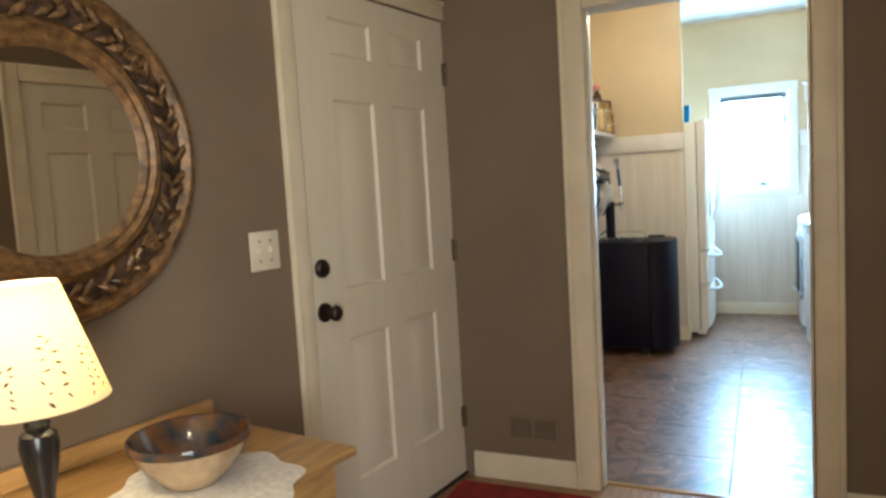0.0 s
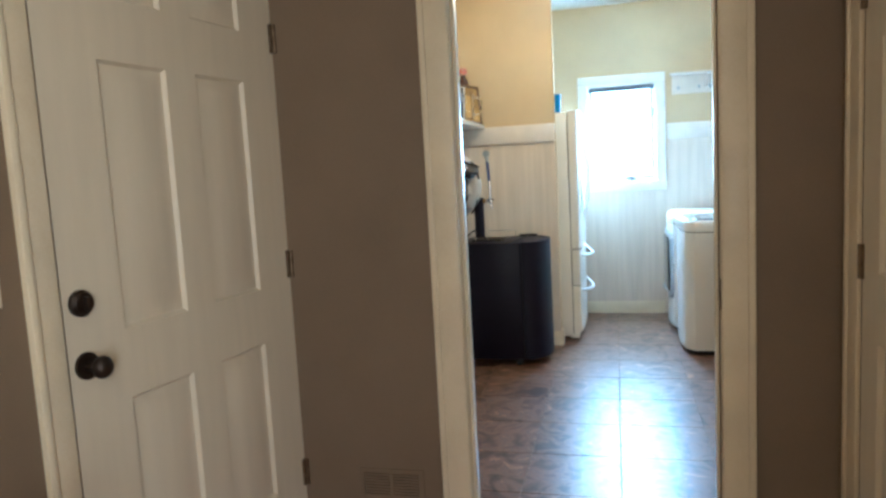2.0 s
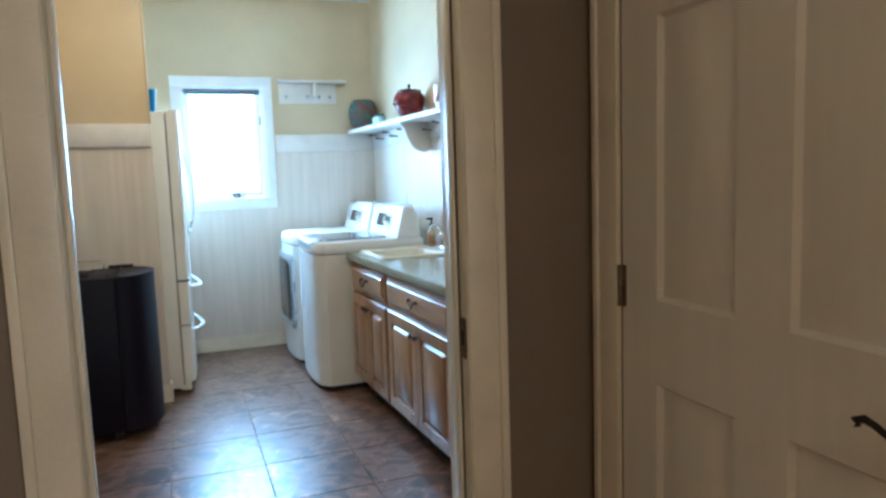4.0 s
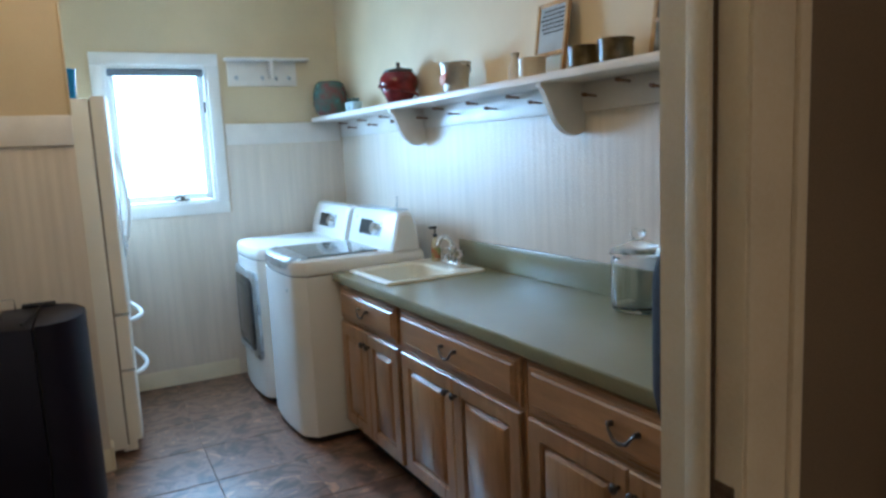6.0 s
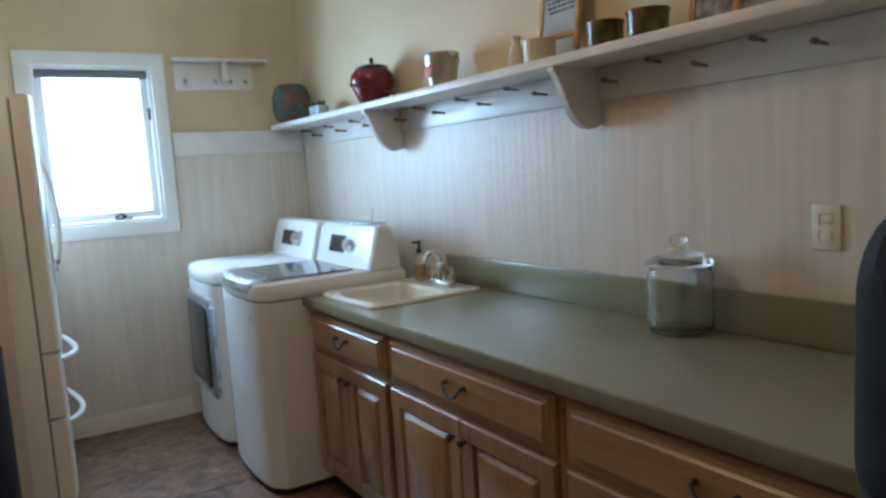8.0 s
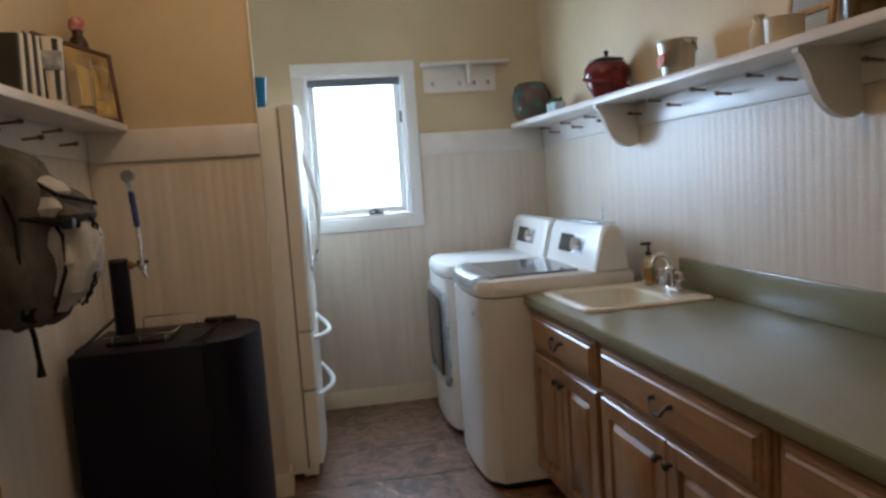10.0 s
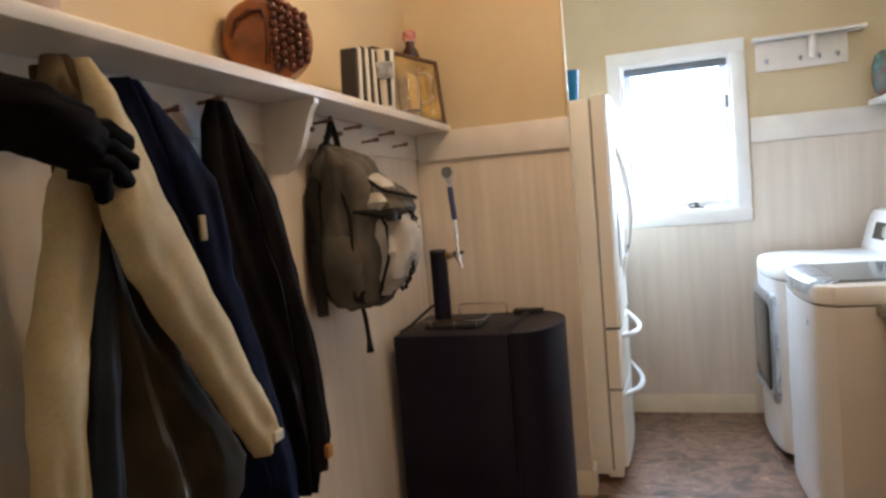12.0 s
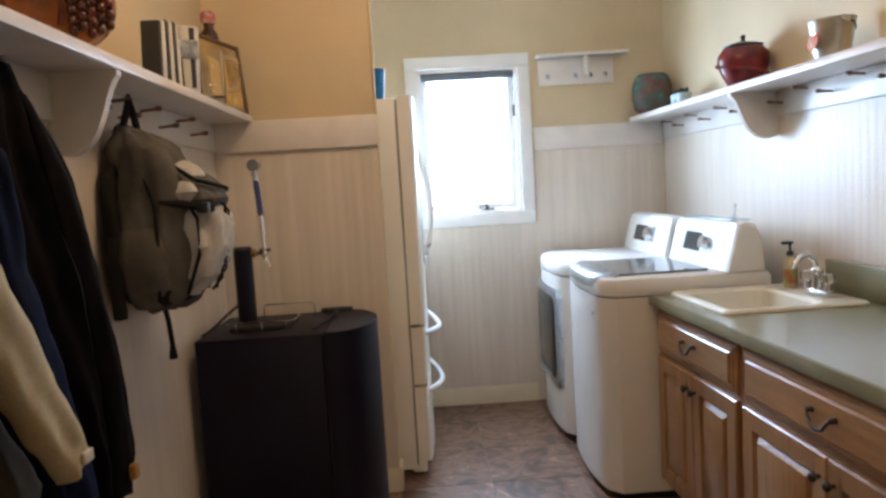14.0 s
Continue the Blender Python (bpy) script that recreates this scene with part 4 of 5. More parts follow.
def machine_shell(name, m, label, category):
    mc = thing(name, m, label, category, "laundry machines")
    # solid near-black block painted as the shade below the body
    part("underside_shade", extrude(bmesh.new(), bowed(0.03, 0.72, MW - 0.04, 0.025), 0.0, 0.035, "z"), NEARBLACK, mc, "dark block painted as the shade under the machine", AT((0, 0.02, 0)))
    part("body", extrude(bmesh.new(), bowed(0.0, 0.735, MW, 0.032), 0.035, 0.868, "z"), APPL, mc)
    part("seam", extrude(bmesh.new(), bowed(0.005, 0.730, MW - 0.010, 0.032), 0.8682, 0.8733, "z"), NEARBLACK, mc, "dark seam under the top", AT((0, 0.005, 0)))
    return mc


wa = machine_shell("washing_machine", pose(0.285, 3.108, 0), "white top-loading washing machine with a glass lid", "washing machine")
rings = []
for off, z in ((0.004, 0.8735), (0.0, 0.880), (0.0, 0.925), (0.008, 0.943), (0.022, 0.950)):
    pl = bowed(0.0 + off, 0.73 - off, MW - 2 * off, 0.032)
    rings.append([(x, y + off, z) for x, y in pl])
part("top", loft(bmesh.new(), rings), APPL, wa)
lid = part("lid", extrude(bmesh.new(), [(0.10, 0.075), (0.50, 0.085), (0.50, MW - 0.085), (0.10, MW - 0.075)], 0.9505, 0.960, "z"), DGLASS, wa, "smoked glass lid")
pl = bowed(-0.006, 0.10, MW - 0.10, 0.03)
bm = bmesh.new()
rings = []
for off, z in ((0.0, 0.905), (-0.004, 0.925), (0.004, 0.948), (0.025, 0.962), (0.06, 0.966)):
    rings.append([(min(x + off, 0.11), y + 0.05, z if x < 0.09 else 0.9515 + (z - 0.905) * 0.15) for x, y in pl])
part("lid_handle", loft(bm, rings), SILVER, lid, "silver lid lip")
wcon = part("console", console(MW, 0.949), APPL, wa)
console_panel(wa, wcon, MW, 0.949)
part("back_trim", boxm(0.60, 0.69, 0.08, MW - 0.08, 1.152, 1.160, 0.003), SILVER, wa)
bm = tube(bmesh.new(), [(0.70, 0.30, 1.12), (0.72, 0.30, 1.17), (0.725, 0.30, 1.215)], 0.004, 8)
part("hose_hook", bm, SILVER, wa)
part("emblem", cyl(bmesh.new(), (0.005, 0.10, 0.80), (0.0, 0.10, 0.80), 0.012, n=14), SILVER, wa)

dy = machine_shell("clothes_dryer", pose(0.262, 3.81, 0), "white front-loading dryer with a smoked glass door", "dryer")
rings = []
for off, z in ((0.004, 0.8735), (0.0, 0.880), (0.0, 0.915), (0.010, 0.938), (0.030, 0.948)):
    pl = bowed(0.0 + off, 0.73 - off, MW - 2 * off, 0.032)
    rings.append([(x, y + off, z) for x, y in pl])
part("top", loft(bmesh.new(), rings), APPL, dy)
dcon = part("console", console(MW, 0.947), APPL, dy)
console_panel(dy, dcon, MW, 0.947)


def door_ring(i0, x):
    return [(x + 0.034 * ((y - MW / 2) / (MW / 2)) ** 2, y, z) for y, z in [(p[0], p[1]) for p in rrect(0.06 + i0, MW - 0.06 - i0, 0.26 + i0, 0.80 - i0, 0.05, 0.0)]]


dd = part("door", loft(bmesh.new(), [door_ring(0.0, 0.003), door_ring(0.0, -0.012), door_ring(0.012, -0.020), door_ring(0.045, -0.020)]), SILVER, dy, "silver door ring")
part("window", loft(bmesh.new(), [door_ring(0.046, -0.0195), door_ring(0.055, -0.025), door_ring(0.09, -0.028)]), DARKSCR, dd, "smoked glass")
part("handle", tube(bmesh.new(), arc((0.0, 0.14, 0.315), (0.0, MW - 0.14, 0.315), (-0.034, 0, 0)), 0.010), SILVER, dd, "silver handle bar")

# ---- fridge ----
fr = thing("refrigerator", pose(-1.222, 3.535, 0), "bisque white refrigerator with two freezer drawers", "refrigerator")
FD, FW, FH = 0.715, 0.86, 1.800
part("body", boxm(0, FD, 0, FW, 0.03, FH - 0.012, 0.006), APPL2, fr)
part("gasket", boxm(FD + 0.0005, FD + 0.010, 0.008, FW - 0.008, 0.05, FH - 0.02), GASKET, fr, "grey door gasket")


def fridge_front(name, y0, y1, z0, z1):
    pl = [(FD + 0.0105, y0), (FD + 0.066, y0)]
    n = 10
    for i in range(n + 1):
        f = i / n
        pl.append((FD + 0.074 + 0.020 * math.sin(math.pi * f) ** 0.7, y0 + 0.008 + (y1 - y0 - 0.016) * f))
    pl += [(FD + 0.066, y1), (FD + 0.0105, y1)]
    bm = extrude(bmesh.new(), pl, z0, z1, "z")
    return part(name, bm, APPL2, fr)


up_l = fridge_front("door", 0.002, FW / 2 - 0.002, 0.732, FH)
up_r = fridge_front("door", FW / 2 + 0.002, FW - 0.002, 0.732, FH)
dr1 = fridge_front("drawer", 0.002, FW - 0.002, 0.444, 0.718)
dr2 = fridge_front("drawer", 0.002, FW - 0.002, 0.070, 0.430)
fx = FD + 0.088
for y, o in ((FW / 2 - 0.045, up_l), (FW / 2 + 0.045, up_r)):
    part("handle", tube(bmesh.new(), arc((fx - 0.01, y, 0.90), (fx - 0.01, y, 1.62), (0.065, 0, 0), 13), 0.012), APPL, o, "white bowed handle")
for z, o in ((0.677, dr1), (0.392, dr2)):
    bm = tube(bmesh.new(), arc((fx - 0.02, 0.07, z), (fx - 0.02, FW - 0.07, z), (0.085, 0, -0.03), 15), 0.013)
    part("handle", bm, APPL, o, "white bowed handle")
part("grille", boxm(FD - 0.02, FD + 0.05, 0.01, FW - 0.01, 0.012, 0.07, 0.004), APPL2, fr)
for y in (0.05, FW - 0.05):
    part("foot", cyl(bmesh.new(), (FD + 0.02, y, 0), (FD + 0.02, y, 0.03), 0.02), BLACKM, fr)
    part("foot", cyl(bmesh.new(), (0.06, y, 0), (0.06, y, 0.03), 0.02), BLACKM, fr)
part("dispenser", boxm(fx + 0.001, fx + 0.008, 0.12, 0.30, 1.00, 1.32, 0.004), SILVER, up_l, "grey water dispenser")
cu = thing("plastic_cup", pose(-0.582, 3.58, 1.7885), "bright blue plastic cup on the fridge", "cup")
part("cup", lathe(bmesh.new(), [(0.028, 0), (0.030, 0.003), (0.040, 0.135), (0.042, 0.138), (0.039, 0.138), (0.028, 0.006)], 24), CUPBLUE, cu)

# ---- kegerator ----
kg = thing("kegerator", pose(-1.258, 2.765, 0), "black kegerator with a draft tower on top", "kegerator")
KH = 0.873
part("cabinet", boxm(0.005, 0.462, 0.0, 0.475, 0.05, KH, 0.010), BLACKP, kg)
n = 14
pl = [(0.470, 0.0), (0.52, 0.0)]
pl += [(0.52 + 0.125 * math.sin(math.pi * i / n) ** 0.55, 0.475 * i / n) for i in range(1, n)]
pl += [(0.52, 0.475), (0.470, 0.475)]
dk = part("door", extrude(bmesh.new(), pl, 0.055, KH + 0.003, "z"), BLACKP, kg, "black bowed door")
part("door_gasket", boxm(0.4625, 0.4695, 0.012, 0.463, 0.06, KH - 0.01), NEARBLACK, kg)
part("door_hinge_cover", boxm(0.40, 0.53, 0.425, 0.47, KH + 0.0035, KH + 0.018, 0.005), BLACKM, kg)
for x in (0.05, 0.42):
    for y in (0.05, 0.42):
        bm = cyl(bmesh.new(), (x, y - 0.012, 0.024), (x, y + 0.012, 0.024), 0.024)
        box(bm, x - 0.014, x + 0.014, y - 0.016, y + 0.016, 0.03, 0.05)
        part("caster", bm, BLACKM, kg)
tw = part("tower", cyl(bmesh.new(), (0.138, 0.262, KH + 0.001), (0.138, 0.262, 1.172), 0.036, n=28), BLACKP, kg, "black draft tower")
part("tower_cap", cyl(bmesh.new(), (0.138, 0.262, 1.1725), (0.138, 0.262, 1.182), 0.038, 0.032, 28), BLACKM, tw)
bm = cyl(bmesh.new(), (0.172, 0.262, 1.155), (0.225, 0.262, 1.155), 0.008)
cyl(bm, (0.225, 0.262, 1.172), (0.225, 0.262, 1.135), 0.012)
cyl(bm, (0.225, 0.262, 1.137), (0.238, 0.262, 1.100), 0.008, 0.007)
part("faucet", bm, CHROME, tw, "chrome beer faucet")
part("faucet_collar", cyl(bmesh.new(), (0.1725, 0.262, 1.155), (0.190, 0.262, 1.155), 0.015), paint("brass_collar", (0.40, 0.24, 0.09), 0.3, metal=0.9), tw, "brass collar")
part("faucet_lever", boxm(0.205, 0.248, 0.252, 0.272, 1.158, 1.172, 0.004), BLACKM, tw, "black lever collar")
wr = part("tap_handle", cyl(bmesh.new(), (0.224, 0.262, 1.172), (0.224, 0.262, 1.215), 0.006), CHROME, tw, "ratchet wrench tap handle")
bm = cyl(bmesh.new(), (0.224, 0.262, 1.216), (0.221, 0.262, 1.30), 0.0095, 0.010)
part("chrome_shaft", bm, CHROME, wr)
part("blue_grip", cyl(bmesh.new(), (0.221, 0.262, 1.301), (0.212, 0.262, 1.435), 0.011, 0.012), paint("blue_grip_plastic", (0.03, 0.05, 0.16), 0.35), wr, "dark blue grip")
bm = cyl(bmesh.new(), (0.212, 0.262, 1.436), (0.208, 0.262, 1.475), 0.010, 0.013)
cyl(bm, (0.208, 0.245, 1.495), (0.208, 0.280, 1.495), 0.024, n=20)
part("ratchet_head", bm, SILVER, wr)
dt = part("drip_tray", boxm(0.10, 0.325, 0.12, 0.285, KH + 0.001, KH + 0.014, 0.004), BLACKM, kg)
for i in range(7):
    y = 0.135 + i * 0.022
    part("tray_bar", boxm(0.112, 0.313, y, y + 0.007, KH + 0.0142, KH + 0.019, 0.001, 1), PEWTER, dt)
bm = tube(bmesh.new(), [(0.17, 0.40, KH), (0.17, 0.40, KH + 0.048), (0.178, 0.40, KH + 0.055), (0.372, 0.40, KH + 0.055), (0.38, 0.40, KH + 0.048), (0.38, 0.40, KH)], 0.0028, 8)
part("guard_rail", bm, CHROME, kg, "thin wire guard rail")
bm = tube(bmesh.new(), [(0.095, 0.112, KH + 0.034), (0.325, 0.112, KH + 0.034), (0.345, 0.130, KH + 0.034), (0.345, 0.285, KH + 0.034)], 0.0026, 8)
for x, y in ((0.13, 0.112), (0.225, 0.112), (0.315, 0.112), (0.345, 0.20)):
    tube(bm, [(x, y, KH + 0.0005), (x, y, KH + 0.034)], 0.003, 8)
part("tray_rail", bm, CHROME, kg, "small chrome rail round the drip tray")
bm = tube(bmesh.new(), [(0.425, 0.04, KH + 0.010), (0.450, 0.22, KH + 0.010), (0.470, 0.40, KH + 0.012)], 0.0045, 8)
part("lid_seam", bm, BLACKM, kg)
bm = tube(bmesh.new(), [(0.02, 0.06, KH + 0.006), (0.035, 0.14, KH + 0.015), (0.06, 0.24, KH + 0.045), (0.085, 0.32, KH + 0.07), (0.09, 0.36, KH + 0.05)], 0.006, 8)
part("hose", bm, BLACKM, kg, "black hose")

# ---- black bag beside the doorway ----
bg = thing("shoulder_bag", pose(0.405, 0.515, 0.0), "black soft shoulder bag hanging beside the doorway", "bag")
rings = []
for y, s in ((0.0, 0.92), (0.02, 1.0), (0.08, 1.0), (0.105, 0.9)):
    rings.append([(x * s, y, 1.15 + (z - 1.15) * s) for x, z, _ in rrect(-0.165, 0.165, 0.945, 1.335, 0.10, 0, 8)])
FABK = paint("black_nylon", (0.012, 0.012, 0.018), 0.8, vary=0.3, scale=30, bump=0.3, grain=300)
part("body", loft(bmesh.new(), rings), FABK, bg)
part("strap", tube(bmesh.new(), [(-0.10, 0.05, 1.32), (-0.05, 0.03, 1.45), (0.0, 0.02, 1.55), (0.05, 0.03, 1.45), (0.10, 0.05, 1.32)], 0.009, 8), FABK, bg)
part("hook", tube(bmesh.new(), [(0, -0.014, 1.56), (0, 0.02, 1.545), (0, 0.035, 1.56)], 0.006, 8), PEWTER, bg)

# ---- things on the right shelf ----
RZ = RS_Z + RS_T + 0.0005


def rx(y, out):
    """x at a distance out from the right wall."""
    return 1.275 - 0.0349 * y - out



def pot(name, x, y, z, prof, mat, label, category, n=28, squash=1.0, lid=None, group=""):
    ob = thing(name, pose(x, y, z), label, category, group)
    part("body", lathe(bmesh.new(), prof, n, squash=squash), mat, ob)
    if lid:
        part("lid", lathe(bmesh.new(), lid[0], n, squash=squash), lid[1], ob, lid[2])
    return ob


FLORAL = paint("teal_floral_glaze", (0.03, 0.095, 0.08), 0.25, vary=0.5, scale=16, dark=(0.16, 0.03, 0.025))
REDGL = paint("deep_red_glaze", (0.17, 0.012, 0.014), 0.18, vary=0.25, scale=18, bump=0.2, grain=50)
DKGREEN = paint("dark_lid_glaze", (0.03, 0.03, 0.025), 0.3)
TIN = paint("galvanised_tin", (0.55, 0.53, 0.48), 0.35, metal=0.8, vary=0.12, scale=12)
CREAMGL = paint("cream_stoneware", (0.66, 0.58, 0.44), 0.35, vary=0.06)
OLIVE = paint("olive_brown_glaze", (0.16, 0.11, 0.04), 0.25, vary=0.35, scale=14)
PALEB = paint("pale_blue_china", (0.45, 0.58, 0.62), 0.3, vary=0.15, scale=30)
FRAMEW = paint("honey_frame_wood", (0.46, 0.27, 0.10), 0.4, vary=0.15, scale=20)

pot("ceramic_canister", rx(4.44, 0.125), 4.43, RZ, [(0.075, 0), (0.105, 0.03), (0.118, 0.09), (0.116, 0.16), (0.098, 0.215), (0.075, 0.235), (0.07, 0.236)], FLORAL, "teal ceramic canister painted with red flowers", "canister", squash=0.9)
bd = thing("china_planter", pose(rx(4.03, 0.12), 4.03, RZ), "small pale blue china planter pair", "planter")
for k, y in enumerate((-0.035, 0.045)):
    part("cup", lathe(bmesh.new(), [(0.028, 0), (0.036, 0.01), (0.040, 0.065), (0.036, 0.065), (0.030, 0.012)], 18, (0, y, 0)), PALEB, bd)
    bm = bmesh.new()
    for i in range(9):
        a = i * 0.7
        ball(bm, (0.018 * math.cos(a), y + 0.020 * math.sin(a), 0.072 + 0.006 * (i % 3)), 0.009, u=8, v=6)
    part("plants", bm, paint("dark_succulent", (0.04, 0.08, 0.06), 0.7), bd, "dark green plants")
rj = pot("cookie_jar", rx(3.36, 0.12), 3.36, RZ, [(0.055, 0), (0.066, 0.01), (0.092, 0.06), (0.108, 0.105), (0.106, 0.140), (0.085, 0.168), (0.07, 0.172)], REDGL, "deep red round cookie jar with a dark lid", "jar", lid=([(0.080, 0.1725), (0.082, 0.180), (0.05, 0.192), (0.012, 0.198), (0.008, 0.210), (0.013, 0.218), (0.006, 0.226)], DKGREEN, "dark leafy lid with a stem knob"))
bm = bmesh.new()
for i in range(70):
    a, zz = i * 2.399, 0.03 + 0.125 * ((i * 0.618) % 1)
    r = 0.080 + 0.028 * math.sin(math.pi * min(1, (zz + 0.02) / 0.2))
    ball(bm, (r * math.cos(a), r * math.sin(a), zz), 0.009, u=6, v=5)
part("studs", bm, REDGL, rj, "small raised studs")
pl = thing("tin_pail", pose(rx(2.74, 0.12), 2.74, RZ), "small galvanised tin pail with a round red badge", "pail")
part("pail", lathe(bmesh.new(), [(0.054, 0), (0.056, 0.004), (0.074, 0.135), (0.077, 0.138), (0.077, 0.142), (0.072, 0.140), (0.053, 0.008)], 32), TIN, pl)
bm = cyl(bmesh.new(), (-0.067, 0.0, 0.07), (-0.0705, 0.0, 0.0705), 0.032, n=24)
part("badge", bm, paint("red_badge", (0.45, 0.05, 0.02), 0.5, vary=0.4, scale=30, dark=(0.7, 0.55, 0.4)), pl, "round red badge")
for s in (-1, 1):
    part("ear", cyl(bmesh.new(), (0, s * 0.076, 0.128), (0, s * 0.082, 0.132), 0.016, n=14), TIN, pl)
part("bail", tube(bmesh.new(), [(0.0, -0.081, 0.132), (0.035, -0.072, 0.118), (0.068, -0.03, 0.105), (0.074, 0.0, 0.103), (0.068, 0.03, 0.105), (0.035, 0.072, 0.118), (0.0, 0.081, 0.132)], 0.0028, 8), PEWTER, pl, "wire handle")
pot("milk_bottle", rx(2.24, 0.13), 2.24, RZ, [(0.026, 0), (0.029, 0.004), (0.029, 0.058), (0.024, 0.074), (0.015, 0.092), (0.016, 0.108), (0.019, 0.112), (0.019, 0.118)], paint("milky_bottle", (0.62, 0.54, 0.42), 0.2), "small cream milk bottle", "bottle")


def easel_frame(x, y, w, h, label, rows):
    ob = thing("framed_sign", pose(x, y, RZ, 0, 8, 0), label, "picture frame")
    bm = bmesh.new()
    for b in ((-w / 2, -w / 2 + 0.018, 0, h), (w / 2 - 0.018, w / 2, 0, h), (-w / 2 + 0.018, w / 2 - 0.018, h - 0.018, h), (-w / 2 + 0.018, w / 2 - 0.018, 0.085, 0.103)):
        box(bm, -0.008, 0.008, b[0], b[1], b[2], b[3], 0.003)
    part("frame", bm, FRAMEW, ob)
    card = part("card", boxm(-0.003, 0.003, -w / 2 + 0.018, w / 2 - 0.018, 0.103, h - 0.018), paint("grey_card", (0.42, 0.45, 0.46), 0.7, vary=0.1), ob)
    rr = random.Random(7)
    for i in range(rows):
        z = h - 0.035 - i * 0.017
        y0 = -w / 2 + 0.028
        while y0 < w / 2 - 0.045:
            ln = rr.uniform(0.010, 0.026)
            part("writing_bar", boxm(-0.0042, -0.0032, y0, min(y0 + ln, w / 2 - 0.026), z - 0.004, z + 0.004), BLACKM, card)
            y0 += ln + 0.007
    return ob


easel_frame(rx(2.09, 0.08), 2.09, 0.205, 0.30, "honey wood easel frame holding a lettered card", 6)
pot("cream_crock", rx(2.09, 0.155), 2.09, RZ, [(0.050, 0), (0.053, 0.004), (0.055, 0.07), (0.058, 0.076), (0.052, 0.078), (0.048, 0.01)], CREAMGL, "small cream stoneware crock", "crock")
for y, s in ((1.815, 1.0), (1.65, 1.05)):
    pot("stoneware_mug", rx(y, 0.13), y, RZ, [(0.050 * s, 0), (0.054 * s, 0.004), (0.056 * s, 0.068), (0.059 * s, 0.074), (0.059 * s, 0.082), (0.053 * s, 0.082), (0.050 * s, 0.012)], OLIVE, "olive brown glazed stoneware pot", "pot", group="stoneware pots on the shelf")
pf = thing("photo_frame", pose(rx(1.41, 0.075), 1.41, RZ, 0, 9, 0), "honey wood frame with several grey photos", "picture frame")
bm = bmesh.new()
for b in ((-0.15, -0.132, 0, 0.26), (0.132, 0.15, 0, 0.26), (-0.132, 0.132, 0, 0.016), (-0.132, 0.132, 0.244, 0.26), (-0.009, 0.009, 0.016, 0.244), (-0.132, -0.009, 0.12, 0.136), (0.009, 0.132, 0.12, 0.136)):
    box(bm, -0.008, 0.008, b[0], b[1], b[2], b[3], 0.002)
part("frame", bm, FRAMEW, pf)
for y in (-0.0705, 0.0705):
    for z in (0.068, 0.19):
        part("photo", boxm(-0.003, 0.003, y - 0.0615, y + 0.0615, z - 0.052, z + 0.054), paint("grey_photo", (0.20, 0.21, 0.21), 0.4, vary=0.6, scale=25), pf)

# ---- things on the left shelf ----
LZ = LS_Z + LS_T + 0.0005
TERRA = paint("glazed_terracotta", (0.30, 0.095, 0.022), 0.18, vary=0.25, scale=14, bump=0.1)
TERRAD = paint("dark_glazed_terracotta", (0.11, 0.026, 0.012), 0.14, vary=0.3, scale=20, bump=0.1)
so = thing("terracotta_ornament", pose(-1.195, 1.925, LZ, 0, 0, -58) @ Matrix.Scale(0.88, 4), "glazed terracotta ornament, half smooth, half studded", "ornament")
bm = bmesh.new()
n = 28
rings = []
for x, s in ((-0.060, 0.80), (-0.045, 0.96), (-0.01, 1.0), (0.025, 0.92), (0.045, 0.70)):
    rings.append([(x, 0.135 * s * math.cos(2 * math.pi * i / n), max(0.0, 0.128 + 0.135 * s * math.sin(2 * math.pi * i / n))) for i in range(n)])
part("disc", loft(bm, rings), TERRA, so)
bm = bmesh.new()
for i in range(6):
    for k in range(9):
        y = 0.02 + i * 0.022
        z = 0.04 + k * 0.025 + (0.012 if i % 2 else 0)
        if (y * y + (z - 0.128) ** 2) < 0.0165:
            ball(bm, (0.046 - max(0, (y * y + (z - 0.128) ** 2) ** 0.5 - 0.092) * 0.55, y, z), 0.0145, (0.8, 0.85, 1.0), 10, 8)
part("studs", bm, TERRAD, so, "dark glossy studs")
bm = tube(bmesh.new(), [(0.040, -0.105, 0.13), (0.047, -0.085, 0.175), (0.049, -0.05, 0.20), (0.049, -0.015, 0.205), (0.049, 0.0, 0.17), (0.049, -0.002, 0.10), (0.047, -0.01, 0.05)], 0.007, 8)
part("ridge", bm, TERRAD, so, "dark raised ridge")
BOOKB = paint("black_cover", (0.02, 0.02, 0.02), 0.45)
BOOKW = paint("white_cover", (0.70, 0.66, 0.58), 0.5, vary=0.08)
for k, (y, t, h, tilt) in enumerate(((2.405, 0.020, 0.165, 7), (2.437, 0.026, 0.172, 5), (2.470, 0.026, 0.178, 4), (2.503, 0.028, 0.182, 3), (2.536, 0.028, 0.186, 2), (2.568, 0.028, 0.186, 0))):
    bo = thing("book", pose(-1.150, y - 0.065, LZ, -tilt, 0, 0), "thin black and white book standing on the shelf", "book", "books on the shelf")
    bm = bmesh.new()
    box(bm, -0.030, 0.022, -t / 2, -t / 2 + 0.003, 0, h, 0.001, 1)
    box(bm, -0.030, 0.022, t / 2 - 0.003, t / 2, 0, h, 0.001, 1)
    box(bm, 0.0195, 0.0235, -t / 2 + 0.003, t / 2 - 0.003, 0, h, 0.001, 1)
    part("cover", bm, BOOKB if k % 2 == 0 else BOOKW, bo)
    part("pages", boxm(-0.028, 0.019, -t / 2 + 0.0032, t / 2 - 0.0032, 0.002, h - 0.003), BOOKW, bo)
